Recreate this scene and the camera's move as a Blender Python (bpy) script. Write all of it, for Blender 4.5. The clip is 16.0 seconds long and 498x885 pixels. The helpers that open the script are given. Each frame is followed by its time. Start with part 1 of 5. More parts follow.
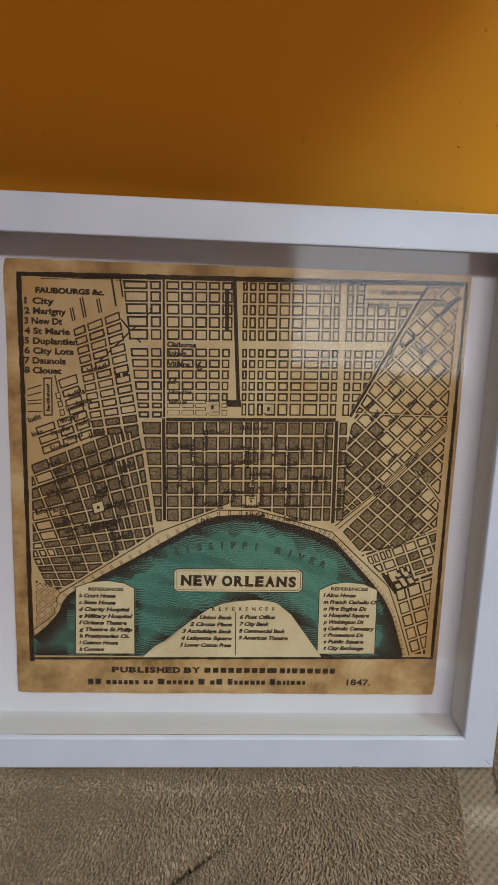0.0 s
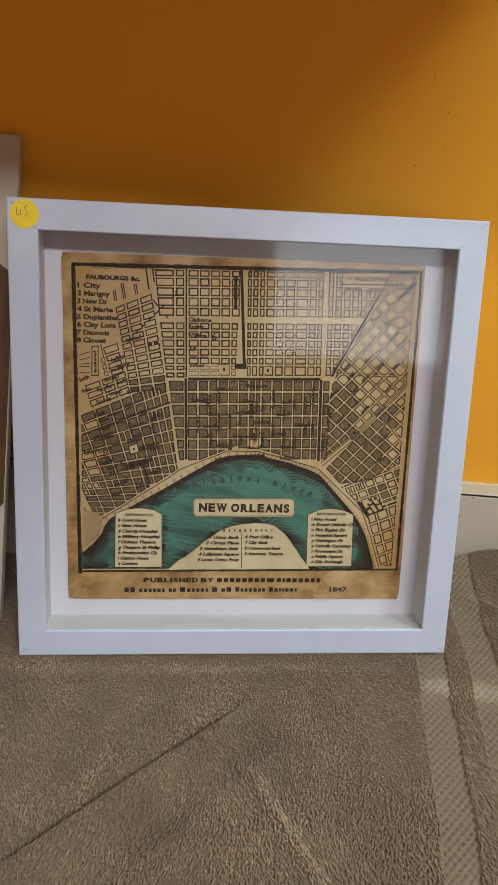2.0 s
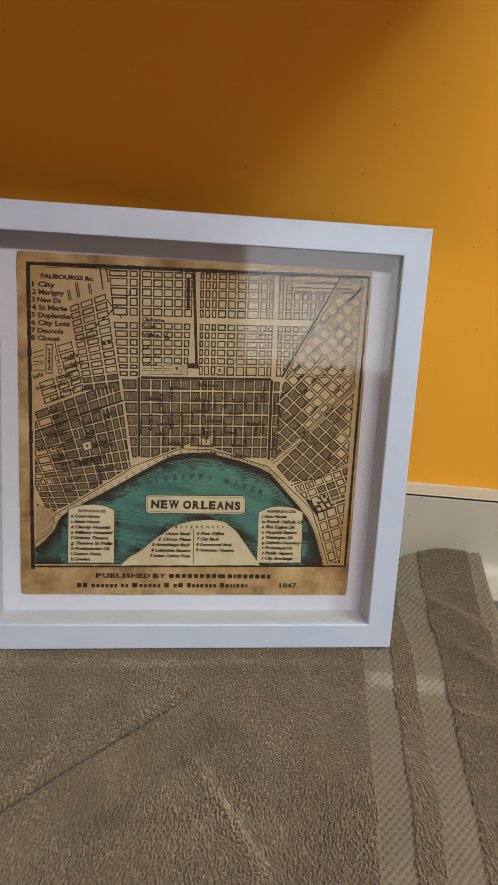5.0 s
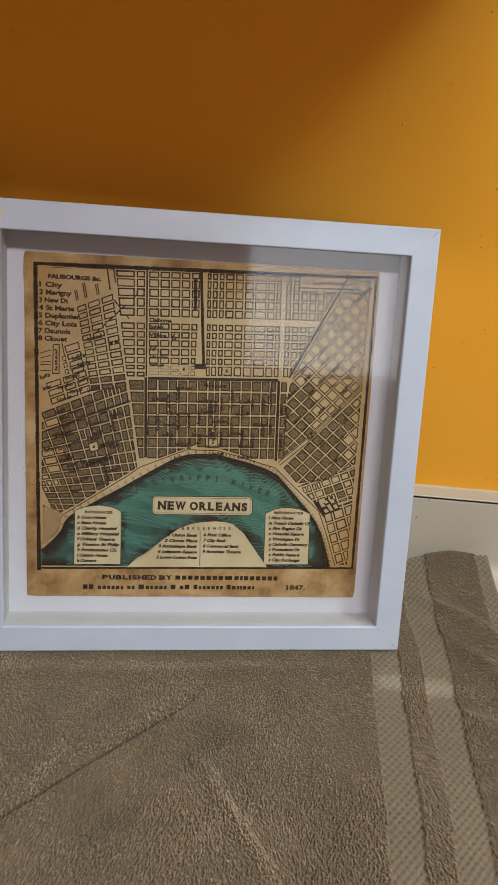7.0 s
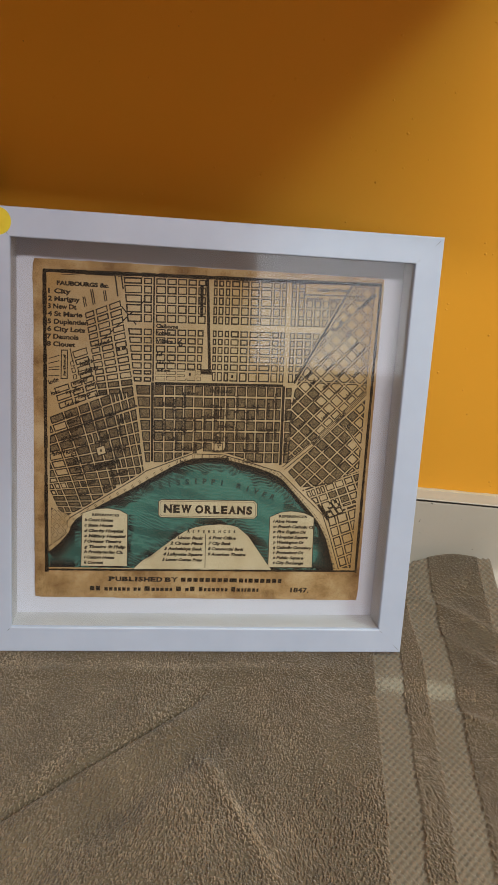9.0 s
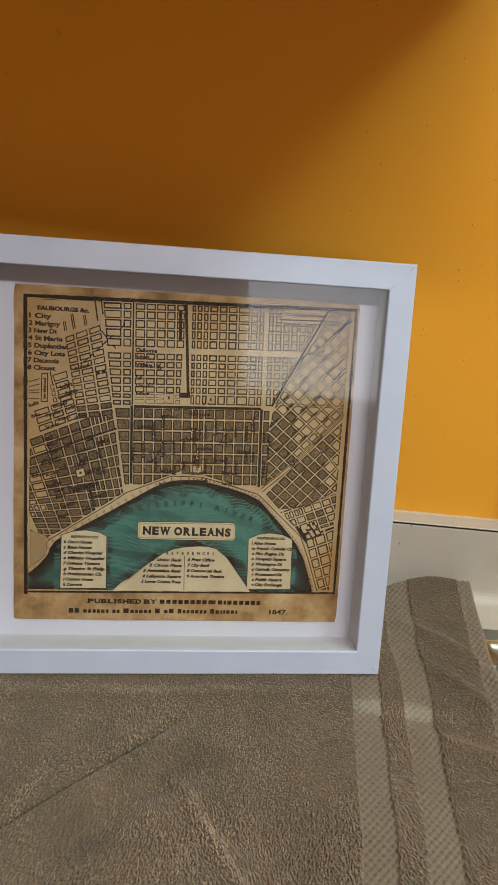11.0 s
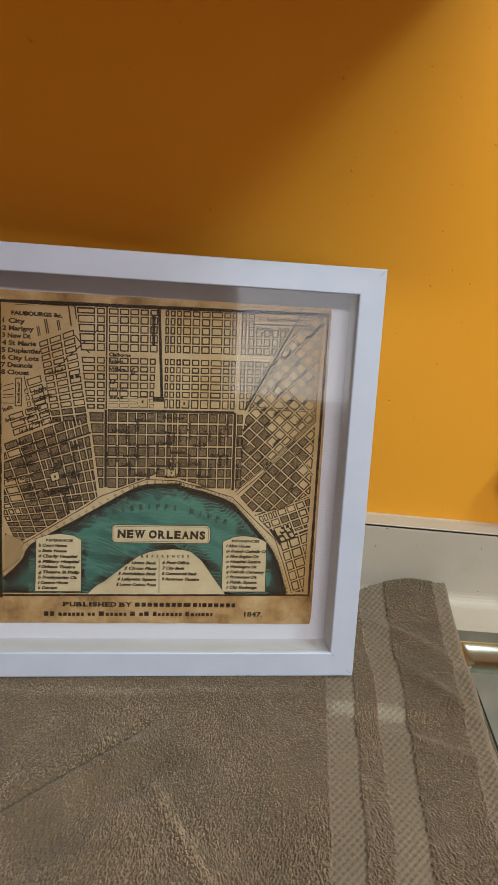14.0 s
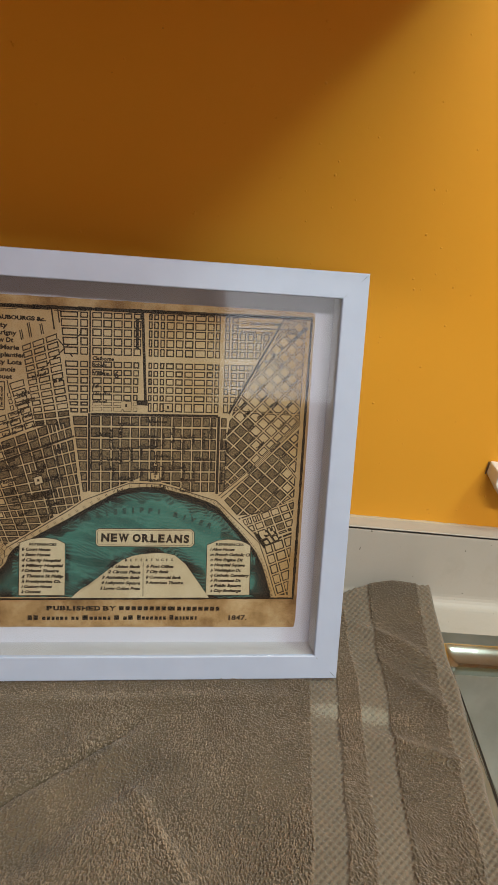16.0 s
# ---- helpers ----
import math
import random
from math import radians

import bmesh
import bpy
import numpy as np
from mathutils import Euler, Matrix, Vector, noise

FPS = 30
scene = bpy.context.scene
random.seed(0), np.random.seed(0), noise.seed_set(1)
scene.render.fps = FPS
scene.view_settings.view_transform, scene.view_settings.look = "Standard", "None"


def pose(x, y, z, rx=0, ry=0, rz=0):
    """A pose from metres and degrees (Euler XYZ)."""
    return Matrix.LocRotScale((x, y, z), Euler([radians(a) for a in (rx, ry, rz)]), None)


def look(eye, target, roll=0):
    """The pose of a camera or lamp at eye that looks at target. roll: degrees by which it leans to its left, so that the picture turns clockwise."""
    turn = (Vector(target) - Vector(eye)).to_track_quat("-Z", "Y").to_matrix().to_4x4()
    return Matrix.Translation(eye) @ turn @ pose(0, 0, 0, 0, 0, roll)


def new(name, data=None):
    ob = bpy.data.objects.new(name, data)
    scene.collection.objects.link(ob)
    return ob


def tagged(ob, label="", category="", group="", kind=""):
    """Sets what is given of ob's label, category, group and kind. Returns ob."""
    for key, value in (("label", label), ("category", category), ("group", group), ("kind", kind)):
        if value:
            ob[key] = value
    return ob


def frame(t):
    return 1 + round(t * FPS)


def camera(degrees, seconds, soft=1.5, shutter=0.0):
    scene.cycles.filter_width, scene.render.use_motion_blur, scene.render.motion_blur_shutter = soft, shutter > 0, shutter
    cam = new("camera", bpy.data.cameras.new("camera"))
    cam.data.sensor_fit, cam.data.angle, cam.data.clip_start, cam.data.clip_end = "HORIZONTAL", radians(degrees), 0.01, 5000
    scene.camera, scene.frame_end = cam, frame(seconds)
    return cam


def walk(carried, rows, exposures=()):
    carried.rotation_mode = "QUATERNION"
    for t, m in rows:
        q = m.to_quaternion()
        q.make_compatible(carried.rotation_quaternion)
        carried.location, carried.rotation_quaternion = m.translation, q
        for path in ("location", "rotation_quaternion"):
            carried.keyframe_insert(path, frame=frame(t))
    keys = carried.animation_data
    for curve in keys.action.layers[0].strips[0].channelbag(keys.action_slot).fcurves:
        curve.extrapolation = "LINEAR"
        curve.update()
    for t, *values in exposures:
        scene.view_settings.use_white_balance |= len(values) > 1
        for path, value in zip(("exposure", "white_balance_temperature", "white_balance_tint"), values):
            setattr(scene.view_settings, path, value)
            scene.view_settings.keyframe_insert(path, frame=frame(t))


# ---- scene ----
cam = camera(37.295, 16.0, soft=0.9)
PATH = [
    (0, (0.13935, -0.26180, 1.28754), (0.16506, 0.60342, 0.78681), 5.839),
    (0.5, (0.14317, -0.26165, 1.28063), (0.15994, 0.60294, 0.77844), 5.549),
    (1, (0.14342, -0.27022, 1.28757), (0.15731, 0.59296, 0.78286), 5.372),
    (1.2, (0.14020, -0.29513, 1.29912), (0.14945, 0.56857, 0.79519), 5.314),
    (1.5, (0.12011, -0.33904, 1.30532), (0.13733, 0.52649, 0.80477), 5.386),
    (1.8, (0.12476, -0.36733, 1.30408), (0.16024, 0.50389, 0.81446), 5.666),
    (2, (0.12044, -0.37213, 1.32039), (0.17681, 0.48674, 0.81131), 6.531),
    (2.5, (0.12923, -0.36766, 1.32038), (0.19475, 0.49262, 0.81480), 6.798),
    (3, (0.12874, -0.36939, 1.32177), (0.20425, 0.48833, 0.81324), 7.198),
    (3.5, (0.13248, -0.37104, 1.32177), (0.21160, 0.48722, 0.81469), 7.394),
    (4, (0.12717, -0.37721, 1.32376), (0.21197, 0.47957, 0.81509), 7.663),
    (4.2, (0.12961, -0.38101, 1.32577), (0.21815, 0.47662, 0.81917), 8.018),
    (6.5, (0.13805, -0.38921, 1.31275), (0.23095, 0.48209, 0.83087), 8.177),
    (7, (0.13288, -0.38709, 1.31737), (0.22070, 0.48114, 0.82904), 8.081),
    (7.5, (0.13172, -0.38834, 1.31920), (0.21261, 0.47912, 0.82831), 7.853),
    (8, (0.13118, -0.38885, 1.32478), (0.21089, 0.47522, 0.82776), 7.935),
    (8.5, (0.13314, -0.39186, 1.32625), (0.21227, 0.47268, 0.82996), 7.915),
    (9, (0.13262, -0.39072, 1.32543), (0.21248, 0.47606, 0.83318), 8.088),
    (11.5, (0.15048, -0.39879, 1.32851), (0.23664, 0.48733, 0.87312), 8.245),
    (12, (0.15771, -0.39564, 1.32871), (0.24483, 0.49144, 0.87539), 8.294),
    (12.5, (0.16025, -0.39610, 1.32840), (0.24727, 0.49034, 0.87382), 8.197),
    (13, (0.15812, -0.39886, 1.32904), (0.24871, 0.48860, 0.87715), 8.177),
    (13.5, (0.16225, -0.40095, 1.33150), (0.25281, 0.48648, 0.87953), 8.187),
    (14, (0.15769, -0.40304, 1.33113), (0.25187, 0.48293, 0.87705), 8.289),
    (14.5, (0.16139, -0.40249, 1.33546), (0.25899, 0.48245, 0.88010), 8.424),
    (15, (0.16117, -0.40167, 1.33539), (0.26060, 0.48246, 0.87886), 8.477),
    (15.5, (0.16394, -0.40207, 1.33935), (0.26686, 0.48016, 0.87990), 8.511),
    (16, (0.16235, -0.40294, 1.33417), (0.26933, 0.48277, 0.88243), 8.613),
]
walk(cam, [(t, look(eye, target, roll)) for t, eye, target, roll in PATH], exposures=[(0.0, 0.10), (1.4, 0.23), (2.4, 0.15), (16.0, 0.12)])

# ---- light: a room ceiling lamp behind the viewer and a lamp over the sink ----
world = bpy.data.worlds.new("world")
scene.world = world
world.use_nodes = True
world.node_tree.nodes["Background"].inputs[0].default_value = (0.75, 0.72, 0.70, 1)
world.node_tree.nodes["Background"].inputs[1].default_value = 0.05


def area_lamp(name, eye, target, size, depth, power, colour):
    data = bpy.data.lights.new(name, "AREA")
    data.shape, data.size, data.size_y, data.energy, data.color = "RECTANGLE", size, depth, power, colour
    ob = new(name, data)
    ob.matrix_world = look(eye, target)
    return ob


area_lamp("room_light", (0.45, -1.30, 2.395), (0.45, -1.2995, 1.0), 0.8, 0.2, 27.5, (1.0, 0.975, 0.95))
area_lamp("sink_light", (0.93, -0.40, 2.25), (0.45, 0.165, 1.2), 0.30, 0.18, 8.2, (0.78, 1.0, 0.94))

# ---- sizes ----
COUNTER = 0.900
WALL_Y = 0.165
FACE_Y = 0.1475
SPLASH = 0.9775
# the leaning picture: its own x along the bottom rail, y into its depth, z up its face
PICTURE = Matrix(((0.99753191, -0.04963417, -0.04966433, 0.0),
                  (0.06279697, 0.94707631, 0.31480629, 0.0),
                  (0.03141076, -0.31714809, 0.94785571, 0.91),
                  (0, 0, 0, 1)))
SIDE = 0.31
RAIL = 0.019
DEPTH = 0.040
SHEET = 0.0278


# ---- mesh helpers ----
def mesh_object(name, bm, material, parent=None, label="", smooth=False):
    data = bpy.data.meshes.new(name)
    bm.normal_update()
    bm.to_mesh(data)
    bm.free()
    if smooth:
        data.polygons.foreach_set("use_smooth", [True] * len(data.polygons))
    if material:
        data.materials.append(material)
    ob = new(name, data)
    ob.parent = parent
    if label:
        ob["label"] = label
    return ob


def part(name, bm, material, parent, label="", smooth=False):
    return mesh_object(name, bm, material, parent, label, smooth)


def box(x0, x1, y0, y1, z0, z1, bevel=0.0, segments=2):
    bm = bmesh.new()
    bmesh.ops.create_cube(bm, size=1.0)
    for v in bm.verts:
        v.co = Vector(((x0 + x1) / 2 + v.co.x * (x1 - x0), (y0 + y1) / 2 + v.co.y * (y1 - y0), (z0 + z1) / 2 + v.co.z * (z1 - z0)))
    if bevel:
        bmesh.ops.bevel(bm, geom=bm.edges[:] , offset=bevel, segments=segments, affect="EDGES", profile=0.5)
    return bm


def prism(profile, x0, x1):
    """A closed profile in (y, z), extruded along x."""
    bm = bmesh.new()
    a = [bm.verts.new((x0, y, z)) for y, z in profile]
    b = [bm.verts.new((x1, y, z)) for y, z in profile]
    n = len(profile)
    for i in range(n):
        bm.faces.new((a[i], a[(i + 1) % n], b[(i + 1) % n], b[i]))
    bm.faces.new(a[::-1])
    bm.faces.new(b)
    bmesh.ops.recalc_face_normals(bm, faces=bm.faces)
    return bm


def thing(name, label, category, matrix=None, group=""):
    ob = tagged(new(name), label, category, group)
    if matrix is not None:
        ob.matrix_world = matrix
    return ob


def smoothstep(a, b, x):
    k = np.clip((x - a) / (b - a), 0, 1)
    return k * k * (3 - 2 * k)


# ---- materials ----
def material(name, colour, rough=0.5, metal=0.0, spec=0.5):
    m = bpy.data.materials.new(name)
    m.use_nodes = True
    b = m.node_tree.nodes["Principled BSDF"]
    b.inputs["Base Color"].default_value = (*colour, 1)
    b.inputs["Roughness"].default_value = rough
    b.inputs["Metallic"].default_value = metal
    b.inputs["Specular IOR Level"].default_value = spec
    return m


def node(m, kind, **settings):
    n = m.node_tree.nodes.new(kind)
    for key, value in settings.items():
        if key in n.inputs:
            n.inputs[key].default_value = value
    return n


def link(m, a, b):
    m.node_tree.links.new(a, b)


def coords(m, scale=(1, 1, 1)):
    c = node(m, "ShaderNodeTexCoord")
    p = node(m, "ShaderNodeMapping")
    p.inputs["Scale"].default_value = scale
    link(m, c.outputs["Object"], p.inputs["Vector"])
    return p.outputs["Vector"]


def noise_tex(m, scale, detail=4.0, rough=0.55, stretch=(1, 1, 1)):
    n = node(m, "ShaderNodeTexNoise", Scale=scale, Detail=detail, Roughness=rough)
    link(m, coords(m, stretch), n.inputs["Vector"])
    return n.outputs["Fac"]


def ramp(m, fac, stops):
    r = node(m, "ShaderNodeValToRGB")
    e = r.color_ramp.elements
    while len(e) < len(stops):
        e.new(0.5)
    for el, (at, c) in zip(e, stops):
        el.position = at
        el.color = (*c, 1) if len(c) == 3 else c
    link(m, fac, r.inputs["Fac"])
    return r.outputs["Color"]


def mix(m, fac, a, b, how="MIX"):
    n = node(m, "ShaderNodeMix")
    n.data_type, n.blend_type = "RGBA", how
    for sock, value in ((n.inputs[0], fac), (n.inputs[6], a), (n.inputs[7], b)):
        if hasattr(value, "is_linked") or hasattr(value, "links"):
            link(m, value, sock)
        elif isinstance(value, (int, float)):
            sock.default_value = value
        else:
            sock.default_value = (*value, 1)
    return n.outputs[2]


def bsdf(m):
    return m.node_tree.nodes["Principled BSDF"]


def set_colour(m, sock):
    link(m, sock, bsdf(m).inputs["Base Color"])


def set_bump(m, sock, strength, distance):
    n = node(m, "ShaderNodeBump", Strength=strength, Distance=distance)
    link(m, sock, n.inputs["Height"])
    link(m, n.outputs["Normal"], bsdf(m).inputs["Normal"])
    return n


def set_rough(m, sock, low, high):
    r = node(m, "ShaderNodeMapRange")
    r.inputs["To Min"].default_value, r.inputs["To Max"].default_value = low, high
    link(m, sock, r.inputs["Value"])
    link(m, r.outputs["Result"], bsdf(m).inputs["Roughness"])


def dots(m, scale, radius, share, seed):
    """Scattered round dots: radius in cells of the given scale, share of the cells that carry one."""
    v = node(m, "ShaderNodeTexVoronoi", Scale=scale, Randomness=1.0)
    where = coords(m)
    shift = node(m, "ShaderNodeVectorMath")
    shift.inputs[1].default_value = (seed, seed * 0.37, seed * 0.71)
    link(m, where, shift.inputs[0])
    link(m, shift.outputs[0], v.inputs["Vector"])
    round_ = ramp(m, v.outputs["Distance"], [(radius * 0.25, (1, 1, 1)), (radius, (0, 0, 0))])
    pick = node(m, "ShaderNodeSeparateColor")
    link(m, v.outputs["Color"], pick.inputs[0])
    chosen = ramp(m, pick.outputs[0], [(1 - share, (0, 0, 0)), (1 - share + 0.01, (1, 1, 1))])
    return mix(m, 1.0, round_, chosen, "MULTIPLY")


def painted_wall():
    m = material("orange_wall_paint", (0.68, 0.30, 0.03), 0.5)
    big = noise_tex(m, 3.0, 3)
    fine = noise_tex(m, 160.0, 3)
    c = ramp(m, big, [(0.3, (0.742, 0.333, 0.026)), (0.7, (0.777, 0.361, 0.036))])
    c = mix(m, dots(m, 60.0, 0.045, 0.14, 3.1), c, (0.26, 0.11, 0.02))
    set_colour(m, c)
    relief = mix(m, 1.0, dots(m, 62.0, 0.075, 0.55, 7.7), dots(m, 120.0, 0.11, 0.22, 1.3), "ADD")
    relief = mix(m, 0.05, relief, fine, "ADD")
    relief = mix(m, 0.35, relief, noise_tex(m, 45.0, 2), "ADD")
    set_bump(m, relief, 0.7, 0.0010)
    set_rough(m, fine, 0.44, 0.56)
    bsdf(m).inputs["Specular IOR Level"].default_value = 0.16
    return m


def laminate():
    m = material("ivory_laminate", (0.56, 0.52, 0.45), 0.4)
    cloud = noise_tex(m, 9.0, 4)
    fine = noise_tex(m, 420.0, 2)
    c = ramp(m, cloud, [(0.3, (0.455, 0.418, 0.362)), (0.7, (0.512, 0.473, 0.415))])
    c = mix(m, ramp(m, fine, [(0.35, (0.22, 0.22, 0.22)), (0.6, (0, 0, 0))]), c, (0.45, 0.41, 0.35))
    dots = ramp(m, noise_tex(m, 260.0, 1.0, 0.4), [(0.785, (0, 0, 0)), (0.80, (1, 1, 1))])
    c = mix(m, dots, c, (0.10, 0.08, 0.06))
    smear = ramp(m, noise_tex(m, 22.0, 5, 0.65), [(0.58, (0, 0, 0)), (0.75, (0.35, 0.35, 0.35))])
    c = mix(m, smear, c, (0.36, 0.31, 0.24))
    set_colour(m, c)
    set_bump(m, fine, 0.06, 0.0005)
    set_rough(m, cloud, 0.46, 0.62)
    return m


def stainless(name, low, high, gain):
    m = material(name, (0.46, 0.48, 0.45), 0.3, 1.0)
    brushed = noise_tex(m, 90.0, 3, 0.6, (1.0, 14.0, 14.0))
    stain = noise_tex(m, 24.0, 5, 0.6)
    c = ramp(m, stain, [(0.35, (0.40 * gain, 0.43 * gain, 0.40 * gain)), (0.65, (0.50 * gain, 0.53 * gain, 0.50 * gain))])
    set_colour(m, c)
    set_rough(m, stain, low, high)
    set_bump(m, brushed, 0.05, 0.0004)
    return m


def white_lacquer():
    m = material("white_lacquered_wood", (0.60, 0.64, 0.74), 0.35)
    cloud = noise_tex(m, 30.0, 3)
    grain = noise_tex(m, 220.0, 3, 0.6)
    set_colour(m, ramp(m, cloud, [(0.3, (0.425, 0.492, 0.64)), (0.7, (0.462, 0.53, 0.68))]))
    set_bump(m, grain, 0.05, 0.0004)
    set_rough(m, cloud, 0.26, 0.4)
    return m


def white_board():
    m = material("white_backing_board", (0.74, 0.77, 0.84), 0.7)
    fine = noise_tex(m, 500.0, 3)
    set_colour(m, ramp(m, noise_tex(m, 18.0, 3), [(0.3, (0.555, 0.55, 0.635)), (0.7, (0.59, 0.585, 0.67))]))
    set_bump(m, fine, 0.1, 0.0003)
    return m


def clear_glass():
    m = bpy.data.materials.new("picture_glass")
    m.use_nodes = True
    t = m.node_tree
    t.nodes.clear()
    out = t.nodes.new("ShaderNodeOutputMaterial")
    through_ = t.nodes.new("ShaderNodeBsdfTransparent")
    through_.inputs["Color"].default_value = (0.97, 0.98, 0.975, 1)
    gloss = t.nodes.new("ShaderNodeBsdfGlossy")
    gloss.inputs["Roughness"].default_value = 0.045
    fres = t.nodes.new("ShaderNodeFresnel")
    fres.inputs["IOR"].default_value = 1.5
    both = t.nodes.new("ShaderNodeMixShader")
    t.links.new(fres.outputs[0], both.inputs[0])
    t.links.new(through_.outputs[0], both.inputs[1])
    t.links.new(gloss.outputs[0], both.inputs[2])
    t.links.new(both.outputs[0], out.inputs["Surface"])
    return m


def terry(name, dark, light, bump_scale, strength):
    m = material(name, dark, 0.92, 0.0, 0.15)
    bsdf(m).inputs["Sheen Weight"].default_value = 0.25
    bsdf(m).inputs["Sheen Roughness"].default_value = 0.5
    broad = noise_tex(m, 14.0, 4, 0.6)
    fine = noise_tex(m, bump_scale, 3, 0.6)
    c = ramp(m, broad, [(0.3, dark), (0.7, light)])
    c = mix(m, ramp(m, fine, [(0.35, (0.35, 0.35, 0.35)), (0.6, (0, 0, 0))]), c, tuple(v * 0.55 for v in dark))
    set_colour(m, c)
    set_bump(m, fine, strength, 0.0012)
    return m


WALL_PAINT = painted_wall()
LAMINATE = laminate()
STEEL, POLISHED = stainless("brushed_stainless_steel", 0.44, 0.6, 1.0), stainless("polished_steel_lip", 0.12, 0.20, 0.95)
LACQUER = white_lacquer()
BOARD = white_board()
GLASS = clear_glass()
TERRY = terry("taupe_terry_ground", (0.150, 0.1145, 0.073), (0.195, 0.1508, 0.097), 700.0, 0.6)
PALE_WEAVE = terry("pale_honeycomb_weave", (0.25, 0.232, 0.18), (0.31, 0.29, 0.23), 900.0, 0.4)
WEAVE = terry("taupe_honeycomb_weave", (0.170, 0.139, 0.100), (0.210, 0.175, 0.130), 900.0, 0.5)
DARK_LINE = material("dark_line", (0.012, 0.009, 0.007), 0.7)
CAULK = material("aged_caulk", (0.50, 0.40, 0.26), 0.7)
WHITE_TRIM = material("white_trim_paint", (0.78, 0.77, 0.74), 0.4)
ROOM_WALL = material("room_wall_paint", (0.74, 0.54, 0.34), 0.7)
CEILING = material("ceiling_paint", (0.86, 0.76, 0.62), 0.8)
FLOOR = material("floor_vinyl", (0.46, 0.33, 0.20), 0.5)
CABINET = material("cabinet_wood", (0.78, 0.39, 0.10), 0.45)

# ---- the room ----
X0, X1, Y0, TOP = -1.9, 2.3, -2.6, 2.42


def setting(name, bm, mat, label, category):
    return tagged(mesh_object(name, bm, mat), label, category, kind="structure")


setting("wall_back", box(X0, X1, WALL_Y, WALL_Y + 0.12, 0, TOP), WALL_PAINT, "orange painted plaster wall with small bumps and specks", "wall")
setting("wall_left", box(X0 - 0.12, X0, Y0, WALL_Y + 0.12, 0, TOP), ROOM_WALL, "plain beige painted side wall", "wall")
setting("wall_right", box(X1, X1 + 0.12, Y0, WALL_Y + 0.12, 0, TOP), ROOM_WALL, "plain beige painted side wall", "wall")
setting("wall_front", box(X0 - 0.12, X1 + 0.12, Y0 - 0.12, Y0, 0, TOP), material("brown_wall_paint", (0.36, 0.235, 0.12), 0.6), "plain brown painted wall behind the viewer", "wall")
setting("floor", box(X0 - 0.12, X1 + 0.12, Y0 - 0.12, WALL_Y + 0.12, -0.1, -0.001), FLOOR, "brown kitchen floor", "floor")
setting("ceiling", box(X0 - 0.12, X1 + 0.12, Y0 - 0.12, WALL_Y + 0.12, TOP + 0.001, TOP + 0.12), CEILING, "warm cream painted ceiling", "ceiling")
# window in the wall behind the viewer, whose daylight shows in the picture glass
DAYLIGHT = bpy.data.materials.new("bright_sky_outside")
DAYLIGHT.use_nodes = True
DAYLIGHT.node_tree.nodes.clear()
glow = DAYLIGHT.node_tree.nodes.new("ShaderNodeEmission")
glow.inputs["Color"].default_value = (0.92, 0.94, 1.0, 1)
glow.inputs["Strength"].default_value = 2.3
link(DAYLIGHT, glow.outputs[0], DAYLIGHT.node_tree.nodes.new("ShaderNodeOutputMaterial").inputs["Surface"])
WIN = (0.645, 1.43, 1.76, 2.36)
setting("backdrop", box(WIN[0], WIN[1], Y0 + 0.001, Y0 + 0.003, WIN[2], WIN[3]), DAYLIGHT, "bright overcast sky outside the window", "sky")
window = tagged(new("window_1"), "white framed window behind the viewer", "window", kind="structure")
for a, b, c, d in ((WIN[0] - 0.05, WIN[0], WIN[2] - 0.05, WIN[3] + 0.05), (WIN[1], WIN[1] + 0.05, WIN[2] - 0.05, WIN[3] + 0.05), (WIN[0], WIN[1], WIN[2] - 0.05, WIN[2]), (WIN[0], WIN[1], WIN[3], WIN[3] + 0.05)):
    part("window_frame", box(a, b, Y0 + 0.001, Y0 + 0.03, c, d), WHITE_TRIM, window)
door = tagged(new("door_1"), "dull grey-brown door in the wall behind the viewer", "door", kind="structure")
part("door_leaf", box(-0.07, 0.37, Y0 + 0.001, Y0 + 0.035, 0.0, 2.33, 0.004), material("grey_brown_door_paint", (0.30, 0.25, 0.20), 0.5), door)
# upper cupboard over the counter, out of sight, that shades the wall
cup = thing("wall_cupboard", "brown wooden wall cupboard above the counter", "cupboard")
part("body", box(-1.3, 0.350, WALL_Y - 0.31, WALL_Y - 0.002, 1.448, 2.2, 0.002), CABINET, cup)
for i in range(3):
    a = -1.295 + i * 0.547
    part("door", box(a, a + 0.543, WALL_Y - 0.331, WALL_Y - 0.312, 1.453, 2.19, 0.003), CABINET, cup)

# base cupboard and worktop
SINK_X0, SINK_X1, SINK_Y0, SINK_Y1 = 0.372, 1.10, -0.40, 0.1045
FRONT = WALL_Y - 0.63


def worktop_profile():
    p = [(FRONT, COUNTER), (FRONT, COUNTER - 0.038), (WALL_Y - 0.001, COUNTER - 0.038), (WALL_Y - 0.001, SPLASH - 0.0004), (FACE_Y + 0.003, SPLASH - 0.0004)]
    p += [(FACE_Y + 0.0015 - 0.0015 * math.sin(a), SPLASH - 0.0019 + 0.0015 * math.cos(a)) for a in (0.4, 0.9, 1.57)]
    r = 0.011
    p += [(FACE_Y - r + r * math.cos(a), COUNTER + r - r * math.sin(a)) for a in np.linspace(0, math.pi / 2, 7)]
    return p


def back_profile():
    p = worktop_profile()
    return [(SINK_Y1 - 0.004, COUNTER - 0.038)] + p[2:] + [(SINK_Y1 - 0.004, COUNTER)]


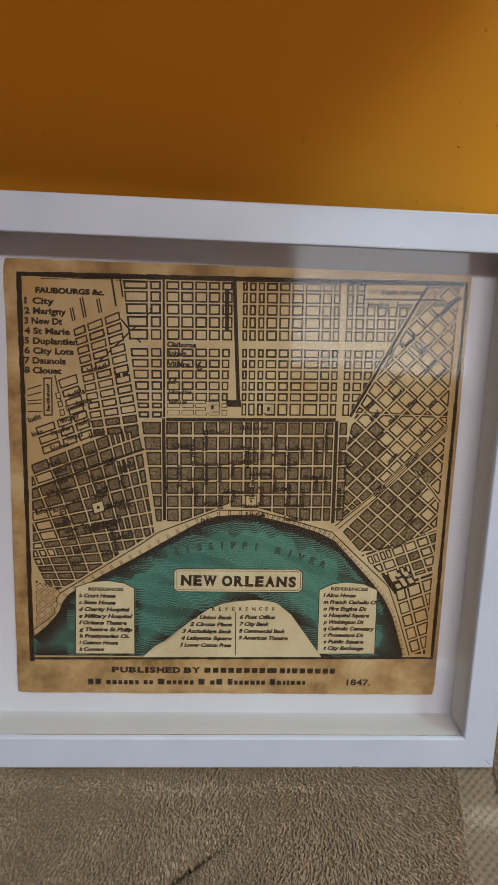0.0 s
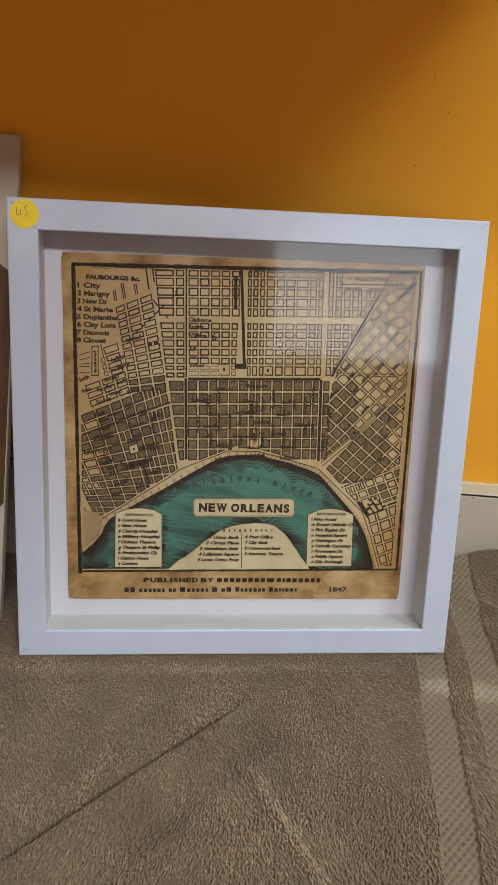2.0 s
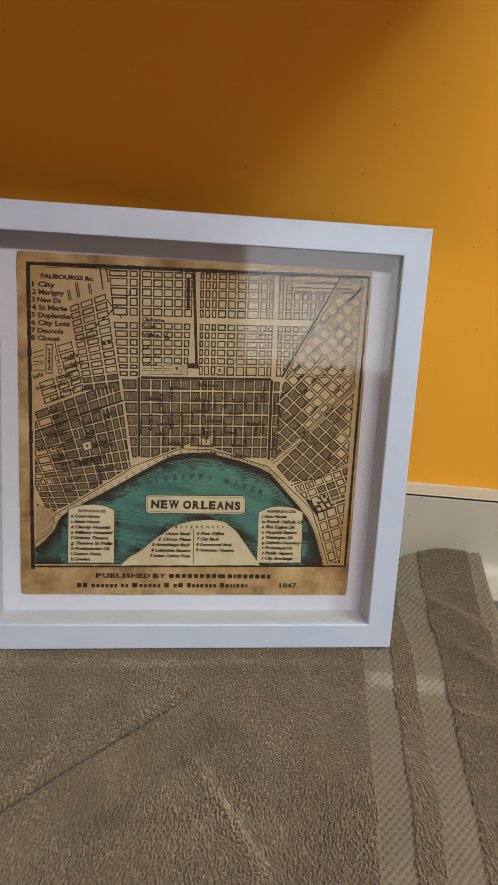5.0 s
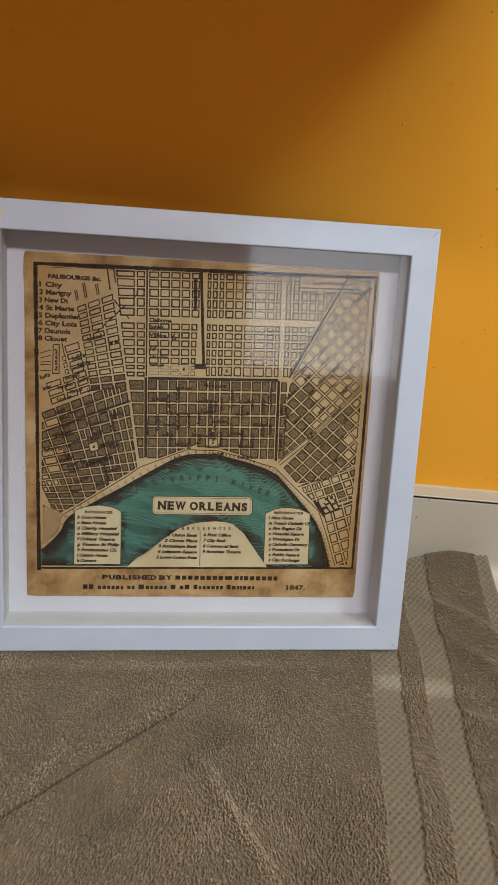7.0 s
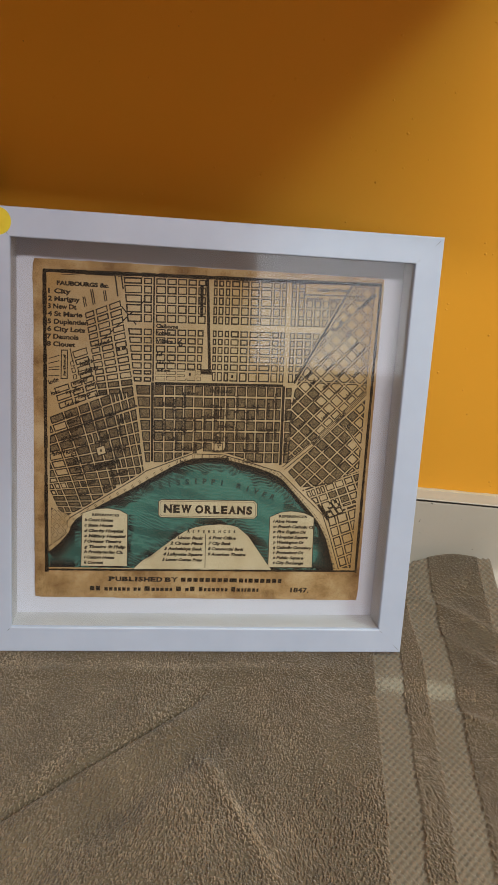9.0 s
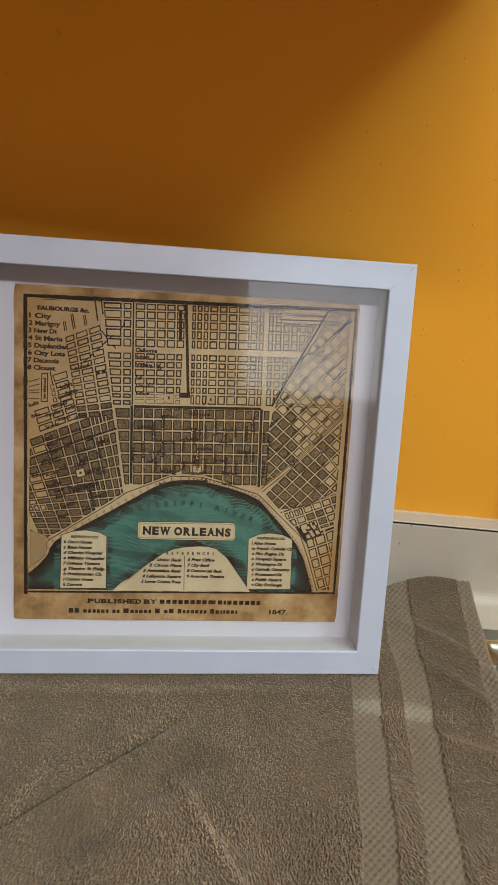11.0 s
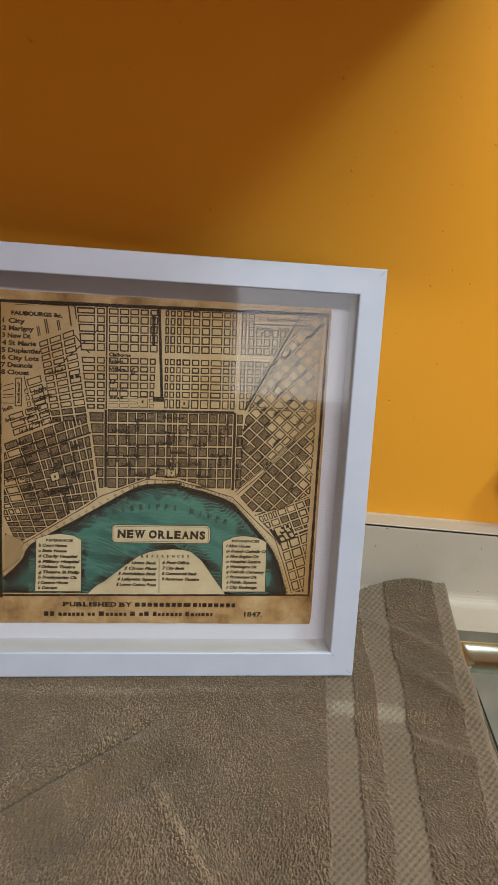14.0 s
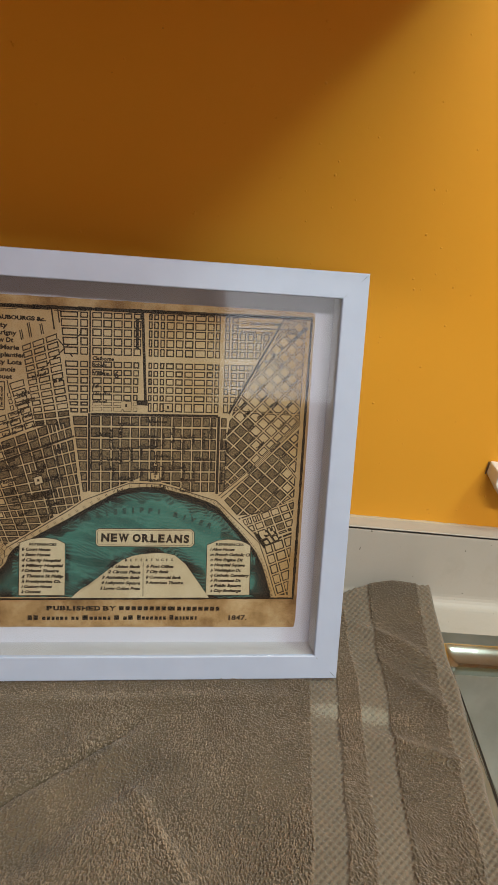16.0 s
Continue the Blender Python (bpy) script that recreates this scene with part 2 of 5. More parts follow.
def front_profile():
    return [(FRONT, COUNTER), (FRONT, COUNTER - 0.038), (SINK_Y0 + 0.01, COUNTER - 0.038), (SINK_Y0 + 0.01, COUNTER)]


top = thing("worktop", "ivory laminate worktop with coved backsplash and dark seam", "worktop")
part("counter_left", prism(worktop_profile(), X0 + 0.001, SINK_X0 + 0.006), LAMINATE, top)
part("counter_back", prism(back_profile(), SINK_X0 + 0.006, SINK_X1 - 0.006), LAMINATE, top)
part("counter_front", prism(front_profile(), SINK_X0 + 0.006, SINK_X1 - 0.006), LAMINATE, top)
part("counter_right", prism(worktop_profile(), SINK_X1 - 0.006, X1 - 0.001), LAMINATE, top)
part("seam", box(X0 + 0.001, X1 - 0.001, FACE_Y - 0.0002, WALL_Y - 0.001, SPLASH - 0.0002, SPLASH + 0.0006), DARK_LINE, top, "dark glue line")
part("cap", box(X0 + 0.001, X1 - 0.001, FACE_Y + 0.0001, WALL_Y - 0.001, SPLASH + 0.0007, SPLASH + 0.0021, 0.0004, 1), LAMINATE, top)
base = thing("base_cupboard", "brown wooden base cupboard under the worktop", "cupboard")
part("body", box(X0 + 0.002, SINK_X0 - 0.02, FRONT + 0.03, WALL_Y - 0.002, 0.0, COUNTER - 0.039), CABINET, base)
part("side", box(SINK_X1 + 0.02, X1 - 0.002, FRONT + 0.03, WALL_Y - 0.002, 0.0, COUNTER - 0.039), CABINET, base)
part("front", box(SINK_X0 - 0.019, SINK_X1 + 0.019, FRONT + 0.03, FRONT + 0.05, 0.0, COUNTER - 0.039), CABINET, base)


# caulk bead along the wall, uneven
def caulk_bead():
    bm = bmesh.new()
    rows = []
    for i in range(261):
        x = -0.3 + i * 0.005
        w = 0.0011 + 0.0009 * noise.noise((x * 60, 0.3, 0)) + 0.0006 * noise.noise((x * 260, 4.1, 0))
        z = SPLASH + 0.0021
        rows.append([bm.verts.new(c) for c in ((x, WALL_Y - 0.001 - abs(w), z), (x, WALL_Y - 0.0012 - abs(w) * 0.5, z + abs(w) * 0.55), (x, WALL_Y - 0.0002, z + abs(w)))])
    for a, b in zip(rows, rows[1:]):
        for j in range(2):
            bm.faces.new((a[j], b[j], b[j + 1], a[j + 1]))
    return bm


part("caulk", caulk_bead(), CAULK, top, "uneven off-white caulk bead", True)


# sink
def sink_mesh(first, last, closed):
    """Flat rim, a rolled lip and the basin below it, as rings of a rounded rectangle."""
    rings = [(SINK_X0, SINK_X1, SINK_Y0, SINK_Y1, 0.004, 0.0003), (SINK_X0 + 0.001, SINK_X1 - 0.001, SINK_Y0 + 0.001, SINK_Y1 - 0.001, 0.004, 0.0018),
             (0.4135, 1.06, -0.36, 0.0895, 0.010, 0.0018), (0.4150, 1.058, -0.358, 0.0880, 0.010, 0.0012),
             (0.4190, 1.054, -0.354, 0.0825, 0.011, -0.0022), (0.4225, 1.05, -0.35, 0.0765, 0.012, -0.0085),
             (0.4235, 1.049, -0.349, 0.0745, 0.013, -0.012), (0.4240, 1.0485, -0.3485, 0.0740, 0.014, -0.020),
             (0.440, 1.03, -0.33, 0.040, 0.03, -0.13), (0.455, 1.017, -0.317, 0.022, 0.04, -0.155), (0.48, 0.99, -0.29, 0.0, 0.05, -0.165), (0.68, 0.80, -0.19, -0.07, 0.05, -0.176)]
    bm = bmesh.new()
    made = []
    for x0, x1, y0, y1, r, dz in rings[first:last]:
        ring = []
        for cx, cy, start in ((x1 - r, y1 - r, 0), (x0 + r, y1 - r, 90), (x0 + r, y0 + r, 180), (x1 - r, y0 + r, 270)):
            for k in range(7):
                a = radians(start + 15 * k)
                ring.append(bm.verts.new((cx + r * math.cos(a), cy + r * math.sin(a), COUNTER + dz)))
        made.append(ring)
    n = len(made[0])
    for a, b in zip(made, made[1:]):
        for i in range(n):
            bm.faces.new((a[i], a[(i + 1) % n], b[(i + 1) % n], b[i]))
    if closed:
        bm.faces.new(made[-1])
    bmesh.ops.recalc_face_normals(bm, faces=bm.faces)
    return bm


sink = thing("sink", "stainless steel kitchen sink with flat rim beside the towel", "sink")
part("rim", sink_mesh(0, 3, False), stainless("dull_steel_rim", 0.5, 0.65, 0.62), sink, "flat steel rim")
part("lip", sink_mesh(2, 8, False), POLISHED, sink, "polished rolled lip", True)
part("basin", sink_mesh(7, 12, True), STEEL, sink, smooth=True)
# flat dark strip just above the rim, along the basin's left edge
edge_strip = bmesh.new()
ends = [(0.4175, 0.072, 0.0004), (0.4190, 0.047, 0.0007), (0.4160, -0.032, 0.0010), (0.4130, -0.085, 0.0011), (0.4080, -0.20, 0.0012)]
rows = [[edge_strip.verts.new((x + side * w, y, COUNTER + 0.0022)) for side in (-1, 1)] for x, y, w in ends]
for a, b in zip(rows, rows[1:]):
    edge_strip.faces.new((a[0], b[0], b[1], a[1]))
part("edge_line", edge_strip, DARK_LINE, sink, "dark line along the basin edge")


def sill_mesh():
    """A board whose end is cut back below, extruded out from the wall."""
    bm = bmesh.new()
    pts = [(0.4488, 1.0500), (0.4488, 1.0375), (0.4610, 1.0215), (1.25, 1.0215), (1.25, 1.0500)]
    a = [bm.verts.new((x, WALL_Y - 0.024, z)) for x, z in pts]
    b = [bm.verts.new((x, WALL_Y - 0.0005, z)) for x, z in pts]
    for k in range(5):
        bm.faces.new((a[k], a[(k + 1) % 5], b[(k + 1) % 5], b[k]))
    bm.faces.new(a[::-1])
    bm.faces.new(b)
    bmesh.ops.recalc_face_normals(bm, faces=bm.faces)
    bmesh.ops.bevel(bm, geom=bm.edges[:], offset=0.0012, segments=2, affect="EDGES", profile=0.5)
    return bm


sill = tagged(mesh_object("window_sill", sill_mesh(), WHITE_TRIM), "white painted window sill end on the orange wall", "sill", kind="structure")
part("stain", box(0.4474, 0.4487, WALL_Y - 0.0016, WALL_Y - 0.0005, 1.036, 1.0490, 0.0004), material("brown_grime", (0.13, 0.065, 0.02), 0.8), sill, "brown grime along the edge of the sill")

# ---- the towel ----
EDGE_AT = [(-0.42, 0.3625), (-0.20, 0.387), (-0.115, 0.398), (-0.083, 0.4022), (-0.037, 0.4075), (-0.005, 0.4118), (0.025, 0.4142), (0.06, 0.4142), (0.10, 0.4165), (0.13, 0.4185), (0.2, 0.425)]
HEM, PILE_A, WEAVE_A, PILE_B, WEAVE_B = 0.0195, 0.0645, 0.0865, 0.104, 0.1250


def towel_edge(y):
    return np.interp(y, [a for a, b in EDGE_AT], [b for a, b in EDGE_AT]) + 0.0005 * np.sin(y * 95.0)


def towel_back(x):
    return 0.118 + 0.012 * smoothstep(0.30, 0.38, x) + 0.002 * np.sin(x * 60)


def woven(s):
    edge = 0.0012
    bands = [(-1, HEM), (PILE_A, WEAVE_A), (PILE_B, WEAVE_B)]
    w = 0.0 * s
    for a, b in bands:
        w = np.maximum(w, smoothstep(a - edge, a + edge, s) * (1 - smoothstep(b - edge, b + edge, s)))
    return w


def ridge(x, y, a, b, width):
    """Signed distance across the line a-b over width, and a weight that fades past its ends."""
    a, b = np.array(a), np.array(b)
    d = b - a
    n = np.linalg.norm(d)
    d = d / n
    along = (x - a[0]) * d[0] + (y - a[1]) * d[1]
    across = (-(x - a[0]) * d[1] + (y - a[1]) * d[0]) / width
    fade = smoothstep(-0.03, 0.02, along) * (1 - smoothstep(n - 0.03, n + 0.02, along))
    return across, fade


def smooth_noise(x, y, scale, seed):
    rng = np.random.RandomState(seed)
    total = 0.0 * x
    for k in range(5):
        ang, ph = rng.uniform(0, 6.28, 2)
        f = scale * rng.uniform(0.7, 1.4)
        total = total + np.sin((x * np.cos(ang) + y * np.sin(ang)) * f + ph + 0.7 * np.sin(x * f * 0.6 + y * f * 0.3 + ph))
    return total / 5


def towel_height(x, y):
    """Height of the towel's cloth over the worktop."""
    h = 0.0078 + 0.0095 * smoothstep(0.0, 0.31, x)
    h = h + 0.0075 * smoothstep(-0.02, -0.15, y) - 0.003 * smoothstep(0.02, 0.10, y) * (1 - smoothstep(0.31, 0.35, x))
    # rise where it climbs the cove beside the picture
    h = h + 0.012 * np.exp(-((x - 0.385) / 0.040) ** 2) * smoothstep(0.02, 0.115, y)
    h = h + 0.007 * smoothstep(0.085, 0.13, y) * smoothstep(0.30, 0.345, x)
    # long crease with a soft roll beside it
    c, f = ridge(x, y, (0.026, -0.146), (0.156, -0.030), 0.0032)
    h = h - 0.0068 * f * np.exp(-(c / 1.25) ** 2) + 0.0056 * f * np.exp(-((c + 3.4) / 2.6) ** 2)
    c, f = ridge(x, y, (0.06, -0.165), (0.165, -0.06), 0.009)
    h = h - 0.0058 * f * np.exp(-((c + 0.5) ** 2)) + 0.0022 * f * np.exp(-(((c + 2.6) / 1.1) ** 2))
    # raised crease
    c, f = ridge(x, y, (0.160, -0.085), (0.205, -0.165), 0.0045)
    h = h + 0.0036 * f * np.exp(-c * c)
    # small pucker in front of the bottom rail
    h = h + 0.0016 * np.exp(-((y + 0.007 - 0.06 * (x - 0.15)) / 0.006) ** 2) * smoothstep(-0.02, 0.02, x) * (1 - smoothstep(0.25, 0.30, x))
    h = h - 0.0095 * np.exp(-((x - 0.374) / 0.016) ** 2 - ((y - 0.082) / 0.014) ** 2)
    c, f = ridge(x, y, (0.350, 0.075), (0.405, 0.028), 0.006)
    h = h + 0.0075 * f * np.exp(-c * c)
    c, f = ridge(x, y, (0.36, 0.03), (0.405, -0.02), 0.007)
    h = h + 0.0065 * f * np.exp(-c * c)
    c, f = ridge(x, y, (0.335, -0.035), (0.40, -0.060), 0.006)
    h = h + 0.0048 * f * np.exp(-c * c)
    h = h + 0.0018 * smooth_noise(x, y, 55.0, 3) + 0.0009 * smooth_noise(x, y, 170.0, 5)
    s = towel_edge(y) - x
    h = h - 0.0014 * woven(s) + 0.0026 * np.exp(-((s - 0.008) / 0.006) ** 2)
    # rounded hem coming down to the worktop and sink
    k = np.clip(s / 0.008, 0, 1)
    h = h * (0.25 + 0.75 * np.sqrt(np.maximum(0, 1 - (1 - k) ** 2)))
    return np.maximum(h, 0.0035)


PALE_LINES = (((0.160, -0.085), (0.205, -0.165), 0.0056), ((0.290, -0.009), (0.362, -0.015), 0.0085), ((-0.02, -0.007), (0.22, 0.001), 0.0046), ((0.112, -0.062), (0.142, -0.040), 0.0050), ((0.06, -0.115), (0.075, -0.075), 0.0045))


def pale_at(x, y):
    """Weight of the paler tone along the listed lines, fading across them."""
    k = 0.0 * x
    for a, b, width in PALE_LINES:
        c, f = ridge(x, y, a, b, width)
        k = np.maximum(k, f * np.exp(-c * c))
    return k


def towel_mesh():
    v = np.concatenate([np.linspace(0, 0.36, 60, endpoint=False), np.linspace(0.36, 1, 570)])
    u = np.concatenate([np.linspace(0, 0.30, 50, endpoint=False), np.linspace(0.30, 0.82, 290, endpoint=False), np.linspace(0.82, 1, 330)])
    ny, nx = len(v), len(u)
    x_left = -0.34
    U, V = np.meshgrid(u, v)
    ymax = 0.13
    Y = -0.40 + V * (ymax + 0.40)
    X = x_left + U * (towel_edge(Y) - x_left)
    Y = np.minimum(Y, -0.40 + V * (towel_back(X) + 0.40))
    Z = towel_height(X, Y)
    s = towel_edge(Y) - X
    w = woven(s)
    cell = 0.0027
    hx, hy = s / cell * math.pi, Y / cell * math.pi * 0.9
    egg = np.cos(hx) * np.cos(hy)
    Z = Z + w * smoothstep(0.005, 0.009, s) * 0.0006 * (np.maximum(egg, 0) ** 0.6 - 1.6 * np.maximum(-egg, 0) ** 1.5) * (1 + 0.4 * smooth_noise(X, Y, 300.0, 12))
    tow = np.stack([X, Y, COUNTER + Z], -1).reshape(-1, 3)
    # rim turned down all round
    idx = np.arange(ny * nx).reshape(ny, nx)
    faces = np.stack([idx[:-1, :-1], idx[:-1, 1:], idx[1:, 1:], idx[1:, :-1]], -1).reshape(-1, 4)
    loop = np.concatenate([idx[0, :-1], idx[:-1, -1], idx[-1, :0:-1], idx[:0:-1, 0]])
    low = tow[loop].copy()
    low[:, 2] = COUNTER + 0.0024
    n0 = len(tow)
    k = np.arange(len(loop))
    k2 = np.roll(k, -1)
    skirt = np.stack([loop, n0 + k, n0 + k2, loop[k2]], -1)
    flat = np.concatenate([faces, skirt])
    data = bpy.data.meshes.new("cloth")
    data.from_pydata(np.concatenate([tow, low]).tolist(), [], flat.tolist())
    mask = w.reshape(-1)[faces].mean(1) > 0.5
    data.materials.append(TERRY)
    data.materials.append(WEAVE)
    data.materials.append(PALE_WEAVE)
    pale_face = pale_at(X, Y).reshape(-1)[faces].mean(1) + np.random.RandomState(4).normal(0, 0.22, len(faces)) > 0.50
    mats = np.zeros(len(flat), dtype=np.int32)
    mats[: len(faces)] = np.where(mask & pale_face, 2, mask)
    hem_loop = s.reshape(-1)[loop] < HEM
    mats[len(faces):] = hem_loop
    data.polygons.foreach_set("material_index", mats)
    data.polygons.foreach_set("use_smooth", [True] * len(flat))
    data.update()
    return data


def pile_mesh(is_pale):
    """Terry loops: thousands of small bent tufts standing on the cloth."""
    rng = np.random.RandomState(11)
    px, py = 0.00118, 0.00215
    gx, gy = np.meshgrid(np.arange(-0.13, 0.42, px), np.arange(-0.205, 0.135, py))
    gx = (gx + (np.arange(gx.shape[0])[:, None] % 2) * px * 0.5).ravel()
    gy = gy.ravel()
    gx = gx + rng.uniform(-0.4, 0.4, gx.size) * px
    gy = gy + rng.uniform(-0.4, 0.4, gy.size) * py
    s = towel_edge(gy) - gx
    keep = (woven(s) < 0.35) & (s > 0.002) & (gy < towel_back(gx) - 0.001)
    keep &= rng.uniform(0, 1, gx.size) < 0.93
    c, f = ridge(gx, gy, (0.026, -0.146), (0.156, -0.030), 0.0032)
    keep &= ~((f > 0.35) & (np.abs(c) < 0.30))
    paleness = pale_at(gx, gy) + rng.normal(0, 0.28, gx.size)
    keep &= (paleness > 0.5) if is_pale else (paleness <= 0.5)
    gx, gy = gx[keep], gy[keep]
    n = gx.size
    gz = COUNTER + towel_height(gx, gy) - 0.0003
    # lay of the pile drifts over the cloth
    lay = -1.5 + 0.5 * smooth_noise(gx, gy, 40.0, 21) + rng.normal(0, 0.24, n)
    lean = (0.75 + 0.35 * smooth_noise(gx, gy, 60.0, 8) + rng.normal(0, 0.25, n)) * 0.0030
    tall = 0.0019 + 0.0006 * smooth_noise(gx, gy, 90.0, 31) + rng.normal(0, 0.00032, n)
    dx, dy = np.cos(lay) * lean, np.sin(lay) * lean
    # a flat arch: two feet and a rounded crown, with width across
    half = 0.00050 + rng.uniform(0, 0.00020, n)
    ax, ay = -np.sin(lay), np.cos(lay)
    turn = rng.normal(0, 0.3, n)
    bx, by = ax * np.cos(turn) - ay * np.sin(turn), ax * np.sin(turn) + ay * np.cos(turn)
    levels = [(0.0, -0.15, 0.8), (0.62, 0.25, 1.0), (1.0, 0.95, 0.8)]
    verts = []
    for up, out, wide in levels:
        for k in range(4):
            ang = k * math.pi / 2
            ca, sa = math.cos(ang), math.sin(ang) * 0.62
            verts.append(np.stack([gx + dx * out + (bx * ca + ax * 0 - by * sa) * half * wide, gy + dy * out + (by * ca + bx * sa) * half * wide, gz + tall * up], -1))
    verts.append(np.stack([gx + dx * 1.15, gy + dy * 1.25, gz + tall * 0.9], -1))
    V = np.stack(verts, 1)
    m = V.shape[1]
    quads, tris = [], []
    for lv in range(2):
        for k in range(4):
            quads.append([lv * 4 + k, lv * 4 + (k + 1) % 4, lv * 4 + 4 + (k + 1) % 4, lv * 4 + 4 + k])
    for k in range(4):
        tris.append([8 + k, 8 + (k + 1) % 4, 12])
    off = (np.arange(n) * m)[:, None, None]
    q = (np.array(quads)[None] + off).reshape(-1, 4)
    t = (np.array(tris)[None] + off).reshape(-1, 3)
    data = bpy.data.meshes.new("pile")
    data.vertices.add(n * m)
    data.vertices.foreach_set("co", V.reshape(-1).astype(np.float32))
    loops = np.concatenate([q.reshape(-1), t.reshape(-1)]).astype(np.int32)
    data.loops.add(len(loops))
    data.loops.foreach_set("vertex_index", loops)
    starts = np.concatenate([np.arange(len(q)) * 4, len(q) * 4 + np.arange(len(t)) * 3]).astype(np.int32)
    data.polygons.add(len(starts))
    data.polygons.foreach_set("loop_start", starts)
    data.polygons.foreach_set("use_smooth", np.ones(len(starts), dtype=bool))
    data.update(calc_edges=True)
    data.validate()
    data.materials.append(PALE_PILE if is_pale else PILE)
    return data


def pile_material(name, gain):
    m = material(name, (0.26, 0.21, 0.145), 0.9, 0.0, 0.12)
    bsdf(m).inputs["Sheen Weight"].default_value = 0.3
    geo = node(m, "ShaderNodeNewGeometry")
    c = ramp(m, geo.outputs["Random Per Island"], [(0.0, tuple(gain * v for v in (0.212, 0.1594, 0.103))), (0.55, tuple(gain * v for v in (0.251, 0.1917, 0.126))), (1.0, tuple(gain * v for v in (0.296, 0.232, 0.156)))])
    broad = ramp(m, noise_tex(m, 22.0, 5, 0.65), [(0.34, (0.64, 0.64, 0.64)), (0.66, (1.04, 1.04, 1.04))])
    c = mix(m, 1.0, c, broad, "MULTIPLY")
    # the dye has faded unevenly, redder in places and greyer in others
    hue = ramp(m, noise_tex(m, 9.0, 3, 0.55), [(0.36, (0.985, 0.995, 1.01)), (0.64, (1.03, 0.99, 0.96))])
    set_colour(m, mix(m, 1.0, c, hue, "MULTIPLY"))
    return m


PILE, PALE_PILE = pile_material("taupe_terry_loops", 1.0), pile_material("pale_terry_loops", 1.4)
towel = thing("towel", "taupe terry towel with honeycomb bands, creased, lying on the worktop", "towel")
cloth = new("cloth", towel_mesh())
cloth.parent = towel
for is_pale in (False, True):
    loops_ob = new("terry", pile_mesh(is_pale))
    loops_ob.parent = towel
    tagged(loops_ob, "paler pile along creases" if is_pale else "looped terry pile", kind="stuff")

# ---- the framed map ----
picture = thing("framed_map", "square white box frame with old city map behind glass", "picture", PICTURE)


def rail_mesh(k):
    """One mitred side of the box frame, turned by quarter turns about the middle."""
    w, d = RAIL, DEPTH
    r = 0.0009
    # profile across the rail: (inward from the outer edge, depth)
    prof = [(0.0, d), (0.0, r), (r * 0.3, r * 0.3), (r, 0.0), (w - r, 0.0), (w - r * 0.3, r * 0.3), (w, r), (w, 0.0032), (w - 0.0012, 0.0034), (w - 0.0012, SHEET + 0.0003), (w - 0.004, SHEET + 0.0003), (w - 0.004, d)]
    bm = bmesh.new()
    a = [bm.verts.new((i, y, i)) for i, y in prof]
    b = [bm.verts.new((SIDE - i, y, i)) for i, y in prof]
    n = len(prof)
    for i in range(n):
        side = bm.faces.new((a[i], a[(i + 1) % n], b[(i + 1) % n], b[i]))
        side.material_index = 1 if i in (7, 8) else 0
    bm.faces.new(a)
    bm.faces.new(b[::-1])
    bmesh.ops.recalc_face_normals(bm, faces=bm.faces)
    c = Vector((SIDE / 2, 0, SIDE / 2))
    bmesh.ops.transform(bm, matrix=Matrix.Translation(c) @ Matrix.Rotation(radians(90 * k), 4, "Y") @ Matrix.Translation(-c), verts=bm.verts)
    return bm


def rail_joint(k):
    """The hairline of the mitre at a corner, as a thin dark sliver."""
    bm = bmesh.new()
    e = 0.00011
    y = -0.00006
    for a, b in ((0.0007, 0.0066), (RAIL - 0.0034, RAIL - 0.0007)):
        bm.faces.new([bm.verts.new(c) for c in ((a, y, a), ((a + b) / 2 + e, y, (a + b) / 2 - e), (b, y, b), ((a + b) / 2 - e, y, (a + b) / 2 + e))])
    c = Vector((SIDE / 2, 0, SIDE / 2))
    bmesh.ops.transform(bm, matrix=Matrix.Translation(c) @ Matrix.Rotation(radians(90 * k), 4, "Y") @ Matrix.Translation(-c), verts=bm.verts)
    return bm


LINING = material("white_frame_lining", (0.60, 0.60, 0.60), 0.55)
set_colour(LINING, ramp(LINING, noise_tex(LINING, 40.0, 4), [(0.3, (0.58, 0.555, 0.575)), (0.7, (0.62, 0.595, 0.615))]))
JOINT = material("mitre_shadow", (0.12, 0.12, 0.14), 0.8)
for k in range(4):
    rail = part("rail", rail_mesh(k), LACQUER, picture)
    rail.data.materials.append(LINING)
    part("mitre_line", rail_joint(k), JOINT, rail)
part("backing_board", box(RAIL - 0.0035, SIDE - RAIL + 0.0035, SHEET + 0.0004, SHEET + 0.004, RAIL - 0.0035, SIDE - RAIL + 0.0035), BOARD, picture, "white backing board")
pane = part("glass", box(RAIL - 0.001, SIDE - RAIL + 0.001, 0.0034, 0.0054, RAIL - 0.001, SIDE - RAIL + 0.001), GLASS, picture, "clear glass pane")
pane.visible_shadow = False


